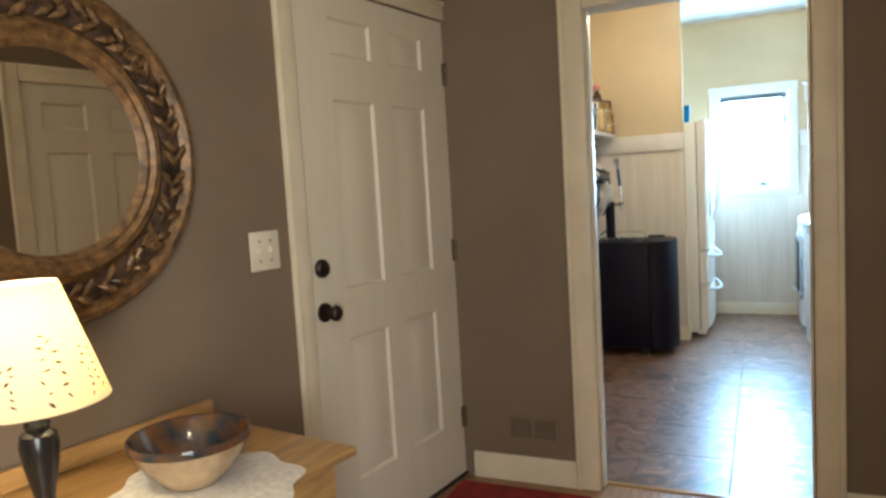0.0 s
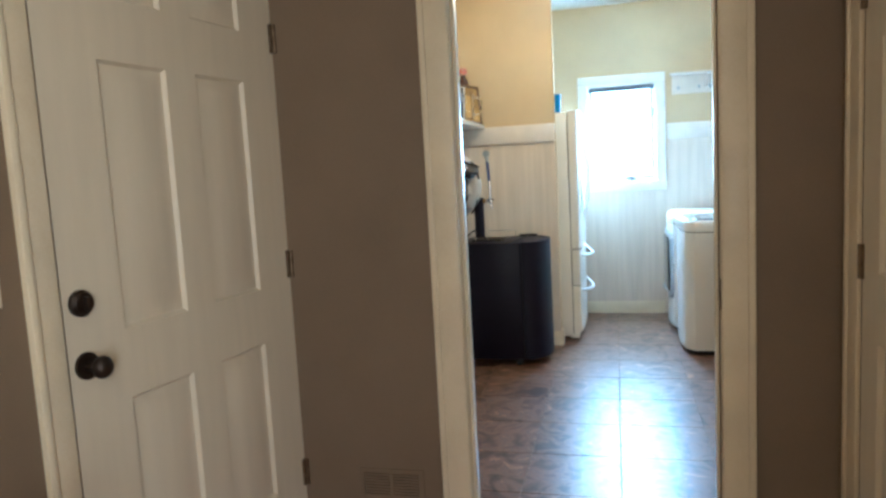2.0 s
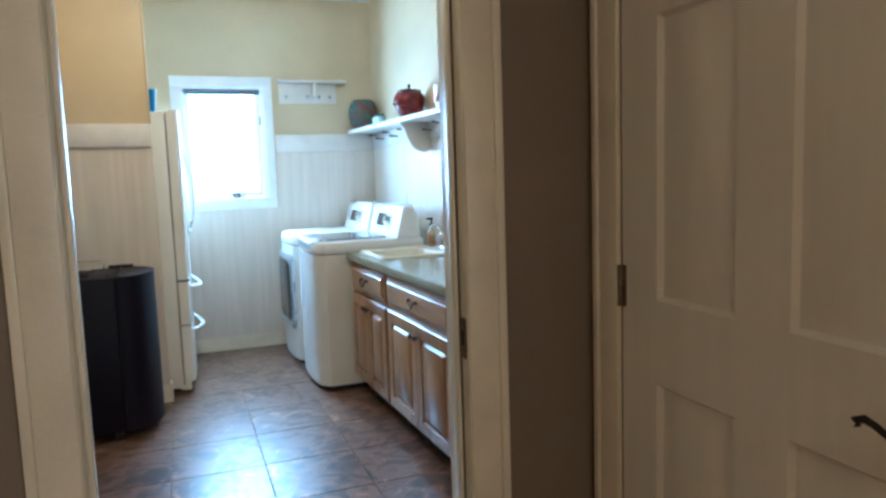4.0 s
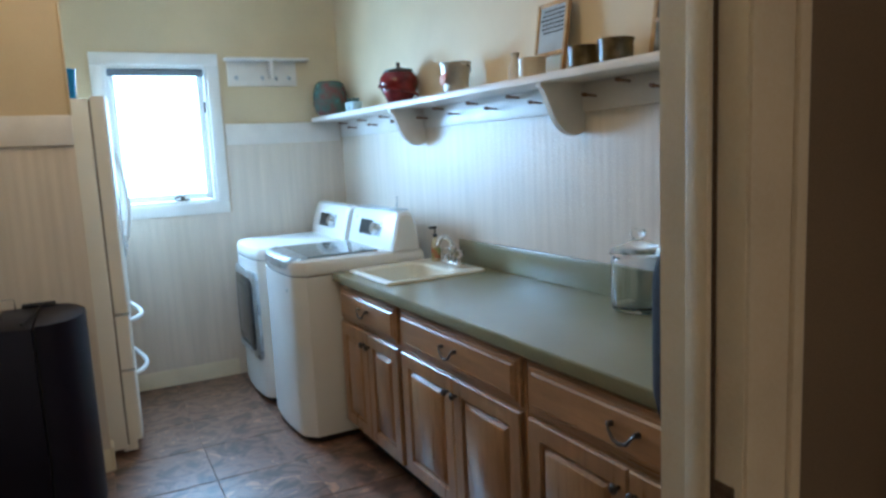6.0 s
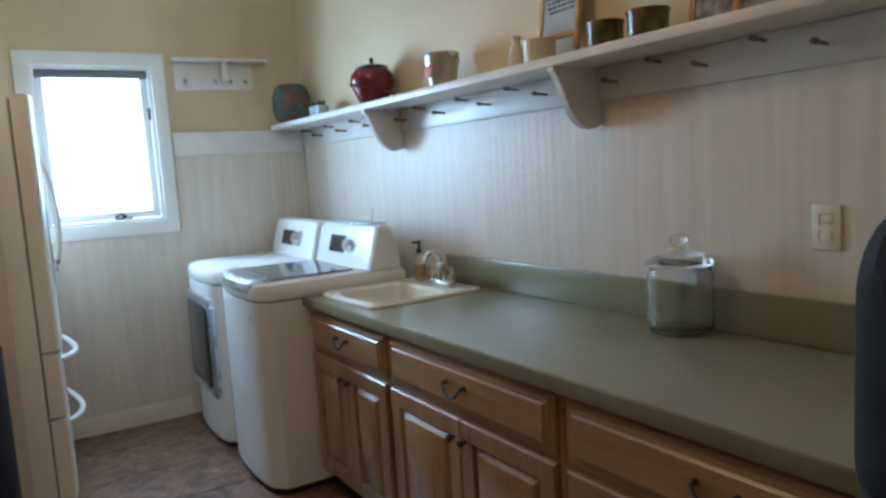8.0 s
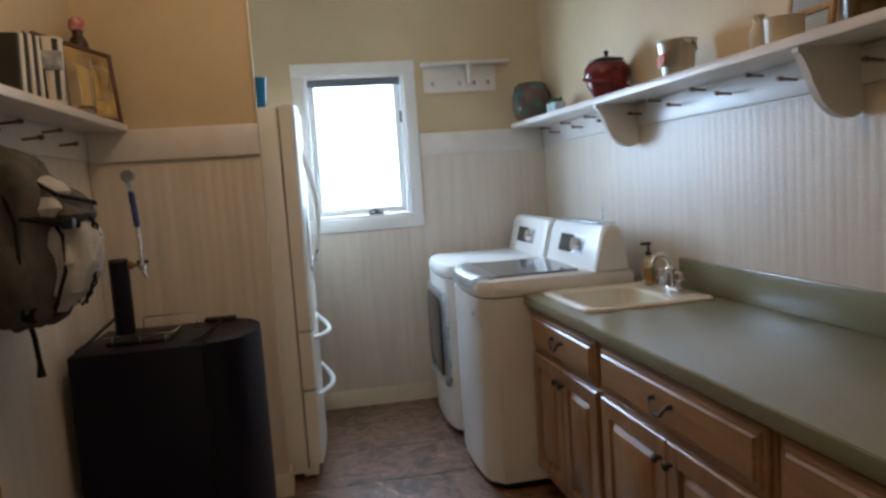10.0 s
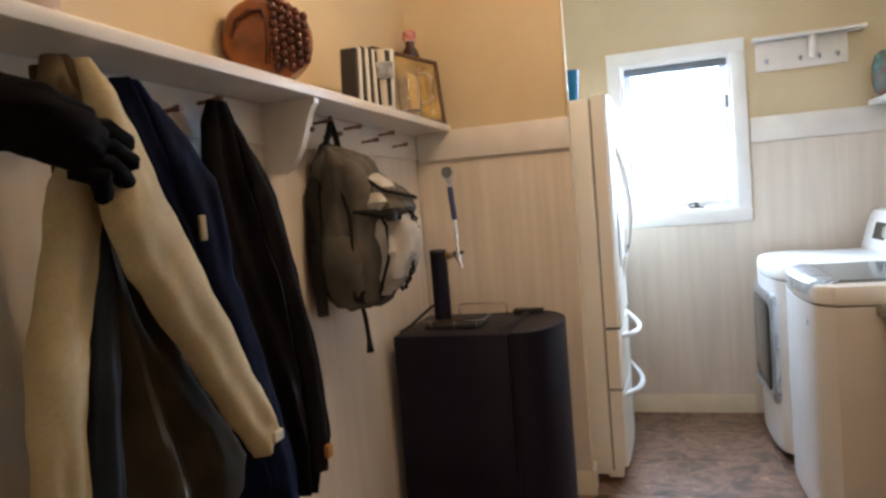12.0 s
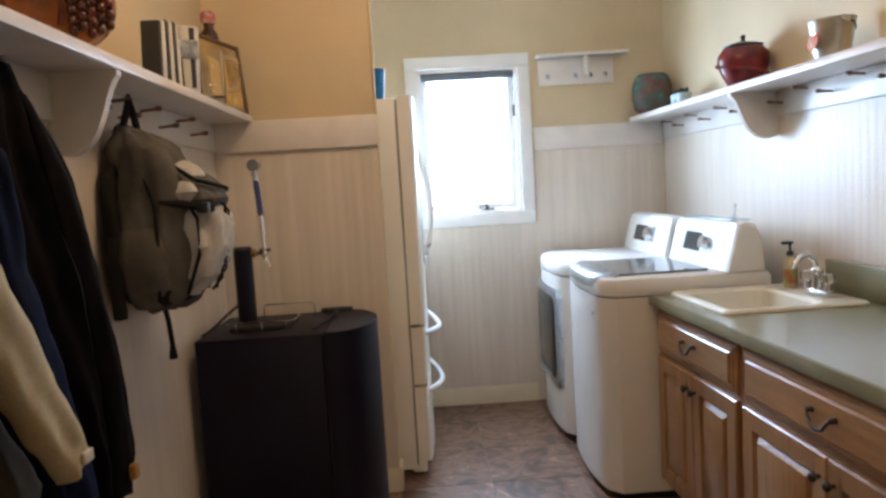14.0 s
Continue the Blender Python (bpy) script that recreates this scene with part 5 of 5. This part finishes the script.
gl = thing("striped_glass", pose(-1.150, 2.645, LZ, 0, 0, -62) @ Matrix.Diagonal((1, 1, 1.38, 1)), "black and white striped pint glass with a grey badge", "glass")
part("glass", lathe(bmesh.new(), [(0.034, 0), (0.036, 0.004), (0.046, 0.150), (0.043, 0.150), (0.033, 0.010)], 28), BOOKW, gl)
for i in range(6):
    a = 2 * math.pi * i / 6
    bm = loft(bmesh.new(), [[((r0 + 0.0008) * math.cos(a + d), (r0 + 0.0008) * math.sin(a + d), z), ((r0 + 0.0008) * math.cos(a + d + 0.42), (r0 + 0.0008) * math.sin(a + d + 0.42), z), ((r0 - 0.002) * math.cos(a + d + 0.42), (r0 - 0.002) * math.sin(a + d + 0.42), z), ((r0 - 0.002) * math.cos(a + d), (r0 - 0.002) * math.sin(a + d), z)] for r0, z, d in ((0.0364, 0.008, 0.1), (0.0458, 0.146, 0.1))])
    part("stripe", bm, BOOKB, gl)
bm = boxm(0.040, 0.0465, -0.030, 0.030, 0.075, 0.118, 0.003)
part("badge", bm, paint("grey_badge", (0.35, 0.38, 0.42), 0.4, vary=0.3, scale=40), gl, "grey shield badge")
mg = thing("glass_mug", pose(-1.145, 2.91, LZ, 0, 0, -72) @ Matrix.Diagonal((1.15, 1.15, 1.45, 1)), "clear glass beer mug with a handle", "mug")
part("mug", lathe(bmesh.new(), [(0.036, 0), (0.038, 0.004), (0.040, 0.130), (0.0365, 0.130), (0.034, 0.016)], 28), GLASS, mg)
part("handle", tube(bmesh.new(), [(0.012, 0.038, 0.110), (0.02, 0.066, 0.112), (0.024, 0.080, 0.095), (0.024, 0.080, 0.050), (0.02, 0.066, 0.030), (0.012, 0.038, 0.030)], 0.006, 10), GLASS, mg)
sg = thing("framed_mirror_sign", pose(-1.180, 3.065, LZ, 0, -5, -14.6) @ Matrix.Diagonal((1, 2.3, 1.36, 1)), "brown framed amber sign leaning on the wall", "sign")
bm = bmesh.new()
for b in ((-0.105, -0.094, 0, 0.205), (0.094, 0.105, 0, 0.205), (-0.094, 0.094, 0, 0.011), (-0.094, 0.094, 0.194, 0.205)):
    box(bm, -0.008, 0.008, b[0], b[1], b[2], b[3], 0.002)
part("frame", bm, paint("dark_walnut_frame", (0.10, 0.05, 0.025), 0.4), sg)
part("panel", boxm(-0.003, 0.002, -0.094, 0.094, 0.011, 0.194), paint("amber_panel", (0.42, 0.27, 0.09), 0.25, vary=0.4, scale=12, dark=(0.20, 0.12, 0.05)), sg, "amber panel")
part("tall_glass_print", boxm(0.0022, 0.0040, -0.008, 0.050, 0.030, 0.150, 0.001, 1), paint("gold_print", (0.60, 0.36, 0.06), 0.3, vary=0.2), sg, "gold printed shape")
bt = pot("liquor_bottle", -1.235, 3.24, LZ, [(0.038, 0), (0.041, 0.005), (0.041, 0.285), (0.033, 0.325), (0.020, 0.345), (0.020, 0.365)], paint("brown_bottle_glass", (0.06, 0.025, 0.012), 0.12), "brown bottle with a red and white cap", "bottle", lid=([(0.026, 0.3655), (0.031, 0.38), (0.029, 0.405), (0.018, 0.416)], paint("red_cap", (0.40, 0.03, 0.03), 0.4, vary=0.3, scale=40, dark=(0.6, 0.5, 0.45)), "red cap"))
wf = thing("wooden_box", pose(-1.21, 1.08, LZ), "plain light wooden box on the shelf", "box")
part("box", boxm(-0.05, 0.05, -0.13, 0.13, 0, 0.14, 0.004), FRAMEW, wf)

# ---- coats, gloves and backpack on the left pegs ----


def cloth(name, color, rough=0.85, vary=0.2, spec=0.2):
    return paint(name, color, rough, vary=vary, scale=9, bump=0.12, grain=160, spec=spec)


def drape(rows, seed, folds=3.0, ripple=0.35, n=72, steps=9):
    """Cloth hung flat along the wall: each row is (left y, left z, right y, right z, out, half depth).
    Its front ripples in folds that run down its length; its back is flatter."""
    rr = random.Random(seed)
    ph = [rr.uniform(0, 6.28) for _ in range(4)]
    levels = []
    for a, b in zip(rows, rows[1:]):
        levels += [[a[i] + (b[i] - a[i]) * k / steps for i in range(6)] for k in range(steps)]
    levels.append(list(rows[-1]))
    rings = []
    for j, (yl, zl, yr, zr, x, d) in enumerate(levels):
        f = j / (len(levels) - 1)
        amp = ripple * min(1.0, 0.25 + 1.6 * f)
        ring = []
        for i in range(n):
            a = 2 * math.pi * i / n
            u, w = -math.cos(a), math.sin(a)
            fold = math.sin(folds * 3.1 * u + ph[0] + 2.2 * f) + 0.6 * math.sin(folds * 5.3 * u + ph[1] - 3.1 * f) + 0.25 * math.sin(9 * f + 3 * u + ph[2])
            out = d * math.copysign(abs(w) ** 0.7, w) * (1 + amp * fold * abs(w) if w > 0 else 0.12)
            edge = 0.003 * math.sin(13 * f + ph[3]) * abs(u)
            k = (u + 1) / 2
            ring.append((max(x - 0.5 * d + out, 0.012), yl + (yr - yl) * k + edge, zl + (zr - zl) * k))
        rings.append(ring)
    return crumple(loft(bmesh.new(), rings), 0.0055, 0.06, 0, (1, 1, 0.5))


LWX = pose(-1.30, 0.063, 0)
BLK = cloth("black_jacket_cloth", (0.007, 0.0055, 0.006), 0.9, 0.25, 0.12)
NAVY = cloth("navy_jacket_cloth", (0.0045, 0.008, 0.027), 0.9, 0.25, 0.1)
OLV = cloth("dark_olive_jacket_cloth", (0.046, 0.035, 0.019))
TAN = cloth("tan_jacket_cloth", (0.43, 0.345, 0.20), 0.8, 0.10)

ck = thing("jacket", LWX, "black jacket hanging from a peg", "jacket", "jackets on pegs")
part("body", drape([(1.620, 1.662, 1.685, 1.662, 0.078, 0.022), (1.585, 1.60, 1.715, 1.60, 0.085, 0.034), (1.565, 1.49, 1.755, 1.48, 0.090, 0.046), (1.585, 1.36, 1.795, 1.34, 0.094, 0.052), (1.635, 1.17, 1.845, 1.20, 0.096, 0.055), (1.705, 0.95, 1.890, 0.98, 0.096, 0.055), (1.76, 0.78, 1.910, 0.75, 0.096, 0.052), (1.785, 0.64, 1.875, 0.62, 0.094, 0.044)], 3, 2.2), BLK, ck)
part("sleeve", drape([(1.660, 1.60, 1.690, 1.60, 0.105, 0.010), (1.67, 1.52, 1.730, 1.52, 0.122, 0.020), (1.69, 1.42, 1.785, 1.42, 0.132, 0.028), (1.74, 1.22, 1.845, 1.22, 0.140, 0.031), (1.80, 0.98, 1.905, 0.98, 0.143, 0.031), (1.83, 0.78, 1.925, 0.76, 0.140, 0.030), (1.83, 0.69, 1.905, 0.67, 0.138, 0.026)], 13, 1.0, 0.16), BLK, ck)
part("cuff_tab", boxm(0.156, 0.172, 1.852, 1.878, 0.720, 0.755, 0.004), paint("orange_tab", (0.45, 0.20, 0.04), 0.6), ck, "small orange cuff tab")

cn = thing("jacket", LWX, "navy blue jacket hanging from a peg", "jacket", "jackets on pegs")
part("body", drape([(1.315, 1.668, 1.385, 1.668, 0.080, 0.024), (1.285, 1.62, 1.405, 1.62, 0.095, 0.040), (1.28, 1.52, 1.455, 1.52, 0.110, 0.054), (1.33, 1.37, 1.545, 1.38, 0.118, 0.062), (1.40, 1.15, 1.615, 1.18, 0.115, 0.058), (1.48, 0.94, 1.710, 0.93, 0.115, 0.058), (1.53, 0.78, 1.765, 0.75, 0.115, 0.056), (1.56, 0.66, 1.785, 0.64, 0.112, 0.048)], 5, 2.4), NAVY, cn)
part("sleeve", drape([(1.340, 1.62, 1.375, 1.62, 0.122, 0.010), (1.345, 1.55, 1.43, 1.55, 0.148, 0.022), (1.37, 1.46, 1.48, 1.47, 0.165, 0.034), (1.42, 1.24, 1.525, 1.26, 0.160, 0.032), (1.51, 1.0, 1.615, 1.02, 0.163, 0.032), (1.58, 0.82, 1.680, 0.81, 0.160, 0.030), (1.60, 0.69, 1.695, 0.67, 0.157, 0.026)], 15, 1.0, 0.16), NAVY, cn)
part("collar_label", boxm(0.186, 0.192, 1.375, 1.395, 1.345, 1.395, 0.002), cloth("tan_label", (0.45, 0.36, 0.22)), cn, "tan zip pull flap")

cg = thing("jacket", LWX, "tan and dark olive jacket hanging from a peg", "jacket", "jackets on pegs")
part("body", drape([(1.12, 1.655, 1.165, 1.655, 0.105, 0.030), (1.12, 1.55, 1.185, 1.56, 0.120, 0.040), (1.11, 1.41, 1.20, 1.38, 0.138, 0.048), (1.085, 1.27, 1.25, 1.25, 0.150, 0.056), (1.055, 1.12, 1.335, 1.11, 0.155, 0.060), (1.03, 1.00, 1.44, 0.97, 0.155, 0.060), (1.015, 0.88, 1.525, 0.86, 0.152, 0.058), (1.005, 0.74, 1.505, 0.80, 0.150, 0.050)], 8, 2.0), OLV, cg)
part("lining", drape([(1.118, 1.44, 1.150, 1.44, 0.180, 0.014), (1.085, 1.28, 1.130, 1.27, 0.196, 0.018), (1.045, 1.08, 1.105, 1.08, 0.204, 0.020), (1.025, 0.90, 1.090, 0.90, 0.202, 0.020), (1.02, 0.78, 1.085, 0.78, 0.196, 0.016)], 21, 1.0, 0.2), cloth("slate_blue_lining", (0.018, 0.024, 0.034)), cg, "slate blue lining edge")
part("collar", drape([(1.115, 1.668, 1.165, 1.675, 0.130, 0.020), (1.085, 1.625, 1.185, 1.635, 0.150, 0.040), (1.085, 1.57, 1.180, 1.58, 0.165, 0.042), (1.105, 1.50, 1.165, 1.50, 0.160, 0.026)], 31, 2.0, 0.4), cloth("worn_tan_lining", (0.16, 0.115, 0.065)), cg, "brown lining at the collar")
part("tan_sleeve", drape([(1.115, 1.655, 1.140, 1.660, 0.190, 0.014), (1.095, 1.57, 1.150, 1.60, 0.222, 0.026), (1.088, 1.49, 1.172, 1.54, 0.236, 0.034), (1.092, 1.40, 1.210, 1.46, 0.240, 0.040), (1.135, 1.30, 1.258, 1.38, 0.240, 0.042), (1.225, 1.17, 1.330, 1.245, 0.240, 0.042), (1.335, 1.015, 1.425, 1.08, 0.240, 0.040), (1.405, 0.925, 1.495, 0.965, 0.240, 0.038), (1.43, 0.890, 1.510, 0.915, 0.240, 0.036)], 9, 0.9, 0.13), TAN, cg, "tan sleeve")
part("cuff_strap", boxm(0.252, 0.262, 1.452, 1.487, 0.912, 0.934, 0.003), cloth("pale_strap", (0.60, 0.55, 0.42)), cg, "pale cuff strap")
part("tan_side", drape([(1.085, 1.50, 1.145, 1.50, 0.170, 0.018), (1.045, 1.45, 1.142, 1.42, 0.185, 0.030), (1.0, 1.32, 1.105, 1.30, 0.190, 0.034), (0.968, 1.20, 1.068, 1.19, 0.190, 0.036), (0.950, 1.09, 1.045, 1.08, 0.190, 0.036), (0.945, 0.94, 1.035, 0.93, 0.188, 0.034)], 11, 0.9, 0.13), TAN, cg, "tan second sleeve")

gv = thing("glove", LWX, "black padded ski glove stuck over a peg", "glove")
DKSTRAP = cloth("dark_brown_strap", (0.03, 0.018, 0.012), 0.7, 0.3)
GLOVEM = cloth("black_glove_cloth", (0.005, 0.0042, 0.004), 0.9, 0.3, 0.06)
part("palm", crumple(tube(bmesh.new(), [(0.165, 0.855, 1.558), (0.205, 0.915, 1.555), (0.235, 0.97, 1.542), (0.250, 1.02, 1.520), (0.256, 1.05, 1.502)], [0.046, 0.051, 0.050, 0.047, 0.036], 20), 0.007, 0.025, 2), GLOVEM, gv)
for tip, z0 in (((0.264, 1.122, 1.510), 1.535), ((0.266, 1.125, 1.480), 1.513), ((0.262, 1.114, 1.452), 1.492), ((0.250, 1.078, 1.430), 1.474)):
    part("finger", crumple(tube(bmesh.new(), [(0.250, 1.015, z0), (0.265, (1.02 + tip[1]) / 2, (z0 + tip[2]) / 2 + 0.008), (tip[0], tip[1] - 0.010, tip[2] + 0.003), tip], [0.017, 0.0175, 0.0155, 0.008], 14), 0.003, 0.014, 1), GLOVEM, gv)
part("cuff", crumple(tube(bmesh.new(), [(0.050, 0.76, 1.548), (0.105, 0.81, 1.556), (0.160, 0.86, 1.560)], [0.052, 0.058, 0.050], 20), 0.006, 0.03, 2), GLOVEM, gv)
part("cuff_strap", crumple(tube(bmesh.new(), [(0.165, 0.865, 1.608), (0.195, 0.885, 1.590), (0.212, 0.895, 1.552), (0.205, 0.888, 1.512)], 0.010, 8), 0.003, 0.02, 1), DKSTRAP, gv, "dark wrist strap")

# backpack
GREYF = cloth("grey_green_pack_cloth", (0.115, 0.103, 0.084), 0.75, 0.2)
LGREY = cloth("light_grey_pack_cloth", (0.50, 0.47, 0.42), 0.8, 0.10)
DGREYF = cloth("charcoal_pack_cloth", (0.016, 0.015, 0.014), 0.85, 0.2)
bp = thing("backpack", pose(-1.30, 2.365, 0, 0, 0, 0), "grey backpack with pale front pocket hanging from a peg", "backpack")


def pack_ring(z, y, x0, hw, d, n=36, sq=2.6, fold=0.0):
    ring = []
    for i in range(n):
        a = 2 * math.pi * i / n
        ca, sa = math.cos(a), math.sin(a)
        w = 1 + fold * math.sin(5 * a + z * 22)
        ring.append((max(0.012, x0 + d * w * math.copysign(abs(ca) ** (2 / sq), ca)), y + hw * w * math.copysign(abs(sa) ** (2 / sq), sa), z))
    return ring


spec = [(1.592, -0.060, 0.080, 0.030, 0.025), (1.575, -0.055, 0.090, 0.070, 0.050), (1.52, -0.040, 0.105, 0.110, 0.085), (1.44, -0.010, 0.120, 0.140, 0.105), (1.33, 0.0, 0.130, 0.155, 0.115), (1.22, 0.0, 0.130, 0.158, 0.115), (1.13, 0.0, 0.120, 0.150, 0.105), (1.085, 0.0, 0.115, 0.120, 0.080), (1.065, 0.0, 0.110, 0.070, 0.050)]
part("main_compartment", crumple(loft(bmesh.new(), [pack_ring(*s, fold=0.03) for s in spec]), 0.030, 0.085, 2, (1, 1, 0.30)), GREYF, bp)
spec = [(1.405, 0.0, 0.210, 0.050, 0.035), (1.385, 0.0, 0.222, 0.085, 0.060), (1.32, 0.005, 0.238, 0.108, 0.085), (1.24, 0.005, 0.234, 0.112, 0.085), (1.16, 0.0, 0.212, 0.102, 0.075), (1.105, 0.0, 0.182, 0.075, 0.050)]
part("front_pocket", crumple(loft(bmesh.new(), [pack_ring(*s, fold=0.03) for s in spec]), 0.016, 0.05, 2), LGREY, bp, "pale grey front pocket")
spec = [(1.475, -0.01, 0.165, 0.060, 0.035), (1.455, -0.005, 0.185, 0.090, 0.062), (1.41, 0.0, 0.212, 0.110, 0.085), (1.375, 0.0, 0.226, 0.112, 0.090), (1.355, 0.0, 0.228, 0.100, 0.078)]
part("top_flap", crumple(loft(bmesh.new(), [pack_ring(*s) for s in spec]), 0.014, 0.05, 2), GREYF, bp)
part("pale_patch", crumple(loft(bmesh.new(), [pack_ring(*s) for s in ((1.425, -0.112, 0.235, 0.012, 0.016), (1.395, -0.118, 0.238, 0.020, 0.034), (1.362, -0.112, 0.225, 0.012, 0.020))]), 0.004, 0.03, 2), LGREY, bp, "pale triangular patch")
part("side_pocket", loft(bmesh.new(), [pack_ring(*s) for s in ((1.30, -0.135, 0.11, 0.035, 0.055), (1.22, -0.14, 0.115, 0.045, 0.068), (1.14, -0.125, 0.115, 0.045, 0.062), (1.11, -0.115, 0.11, 0.03, 0.045))]), GREYF, bp)
part("haul_loop", tube(bmesh.new(), [(0.06, -0.085, 1.555), (0.075, -0.065, 1.62), (0.078, -0.045, 1.672), (0.085, -0.035, 1.62), (0.09, -0.02, 1.555)], 0.010, 8), DGREYF, bp, "dark carry loop")
part("bottom_panel", loft(bmesh.new(), [pack_ring(*s) for s in ((1.125, 0.015, 0.115, 0.150, 0.107), (1.09, 0.015, 0.11, 0.130, 0.090), (1.072, 0.015, 0.11, 0.085, 0.055))]), DGREYF, bp, "charcoal base")
part("shoulder_strap", tube(bmesh.new(), [(0.05, -0.07, 1.53), (0.04, -0.135, 1.44), (0.045, -0.165, 1.28), (0.05, -0.17, 1.15), (0.05, -0.165, 1.06)], [0.022, 0.024, 0.024, 0.020, 0.018], 10), DGREYF, bp)
part("webbing_tail", tube(bmesh.new(), [(0.10, 0.01, 1.085), (0.11, 0.015, 1.02), (0.11, 0.03, 0.94), (0.108, 0.035, 0.90)], [0.008, 0.008, 0.008, 0.014], 8), DGREYF, bp, "hanging webbing strap")
bm = bmesh.new()
for k in (-1, 1):
    tube(bm, [(0.296 - 1.9 * (z - 1.285) ** 2 + 0.022, 0.005 + k * (0.022 if i % 2 else -0.022), z) for i, z in enumerate([1.11 + 0.028 * q for q in range(10)])], 0.0045, 6)
part("lacing", bm, DGREYF, bp, "dark bungee lacing")
for pts in ([(0.125, -0.135, 1.47), (0.165, -0.158, 1.36), (0.165, -0.160, 1.20), (0.15, -0.145, 1.10)], [(0.215, -0.108, 1.40), (0.262, -0.110, 1.32), (0.260, -0.112, 1.22), (0.215, -0.098, 1.11)], [(0.235, 0.125, 1.40), (0.255, 0.122, 1.28), (0.235, 0.118, 1.16), (0.21, 0.10, 1.10)]):
    part("piping", tube(bmesh.new(), pts, 0.0055, 8), DGREYF, bp, "dark edge piping")
part("compression_strap", tube(bmesh.new(), [(0.175, -0.155, 1.372), (0.235, -0.128, 1.362), (0.272, -0.118, 1.352), (0.300, -0.085, 1.345)], [0.007, 0.011, 0.012, 0.010], 8), DGREYF, bp, "dark buckled strap")
part("buckle", boxm(0.270, 0.300, -0.135, -0.105, 1.335, 1.365, 0.004), BLACKM, bp)
part("pale_yoke", crumple(loft(bmesh.new(), [pack_ring(*s_) for s_ in ((1.482, -0.045, 0.195, 0.030, 0.028), (1.466, -0.055, 0.212, 0.048, 0.044), (1.440, -0.060, 0.230, 0.048, 0.048), (1.424, -0.060, 0.236, 0.034, 0.036))]), 0.006, 0.04, 2), LGREY, bp, "pale yoke")
bm = tube(bmesh.new(), [(0.175, -0.10, 1.49), (0.262, -0.115, 1.43), (0.300, -0.075, 1.415), (0.318, 0.0, 1.405), (0.30, 0.075, 1.40)], 0.006, 8)
part("zip", bm, DGREYF, bp)

# ---- floors: pieces last ----
fl = structure("floor", boxm(-1.42, 1.45, 0.445, 4.72, -0.08, -0.005), GROUT, None, "brown slate tile floor with sand grout")
P = 0.42
tile_bm = boxm(-P / 2 + 0.002, P / 2 - 0.002, -P / 2 + 0.002, P / 2 - 0.002, -0.012, 0.0, 0.0015, 1)
tile_me = mesh_of("tile", tile_bm, TILE)
for i in range(7):
    for j in range(10):
        x, y = -0.58 + P * (i - 2) + P / 2, 0.46 + P * j + P / 2
        if x - P / 2 > 1.27 or y - P / 2 > 4.58 or x + P / 2 < -1.30:
            continue
        t = new("tile", tile_me)
        t.parent = fl
        t.location = (x, y, -0.0006 * ((i * 7 + j * 3) % 3))
fe = structure("floor_entry", boxm(-2.3, 0.66, -4.9, 0.444, -0.08, -0.006), GOLDK, None, "golden oak plank floor")
plank_me = mesh_of("plank", boxm(-0.0405, 0.0405, -2.68, 2.68, -0.006, 0.0, 0.001, 1), OAKFLOOR)
for i in range(35):
    p = new("plank", plank_me)
    p.parent = fe
    p.location = (-2.20 + 0.0825 * i, -2.24, 0)
structure("trim_threshold", boxm(DOOR_X0 + 0.001, DOOR_X1 - 0.001, 0.438, 0.466, 0.0005, 0.007, 0.003), PINE, None, "oak threshold strip")
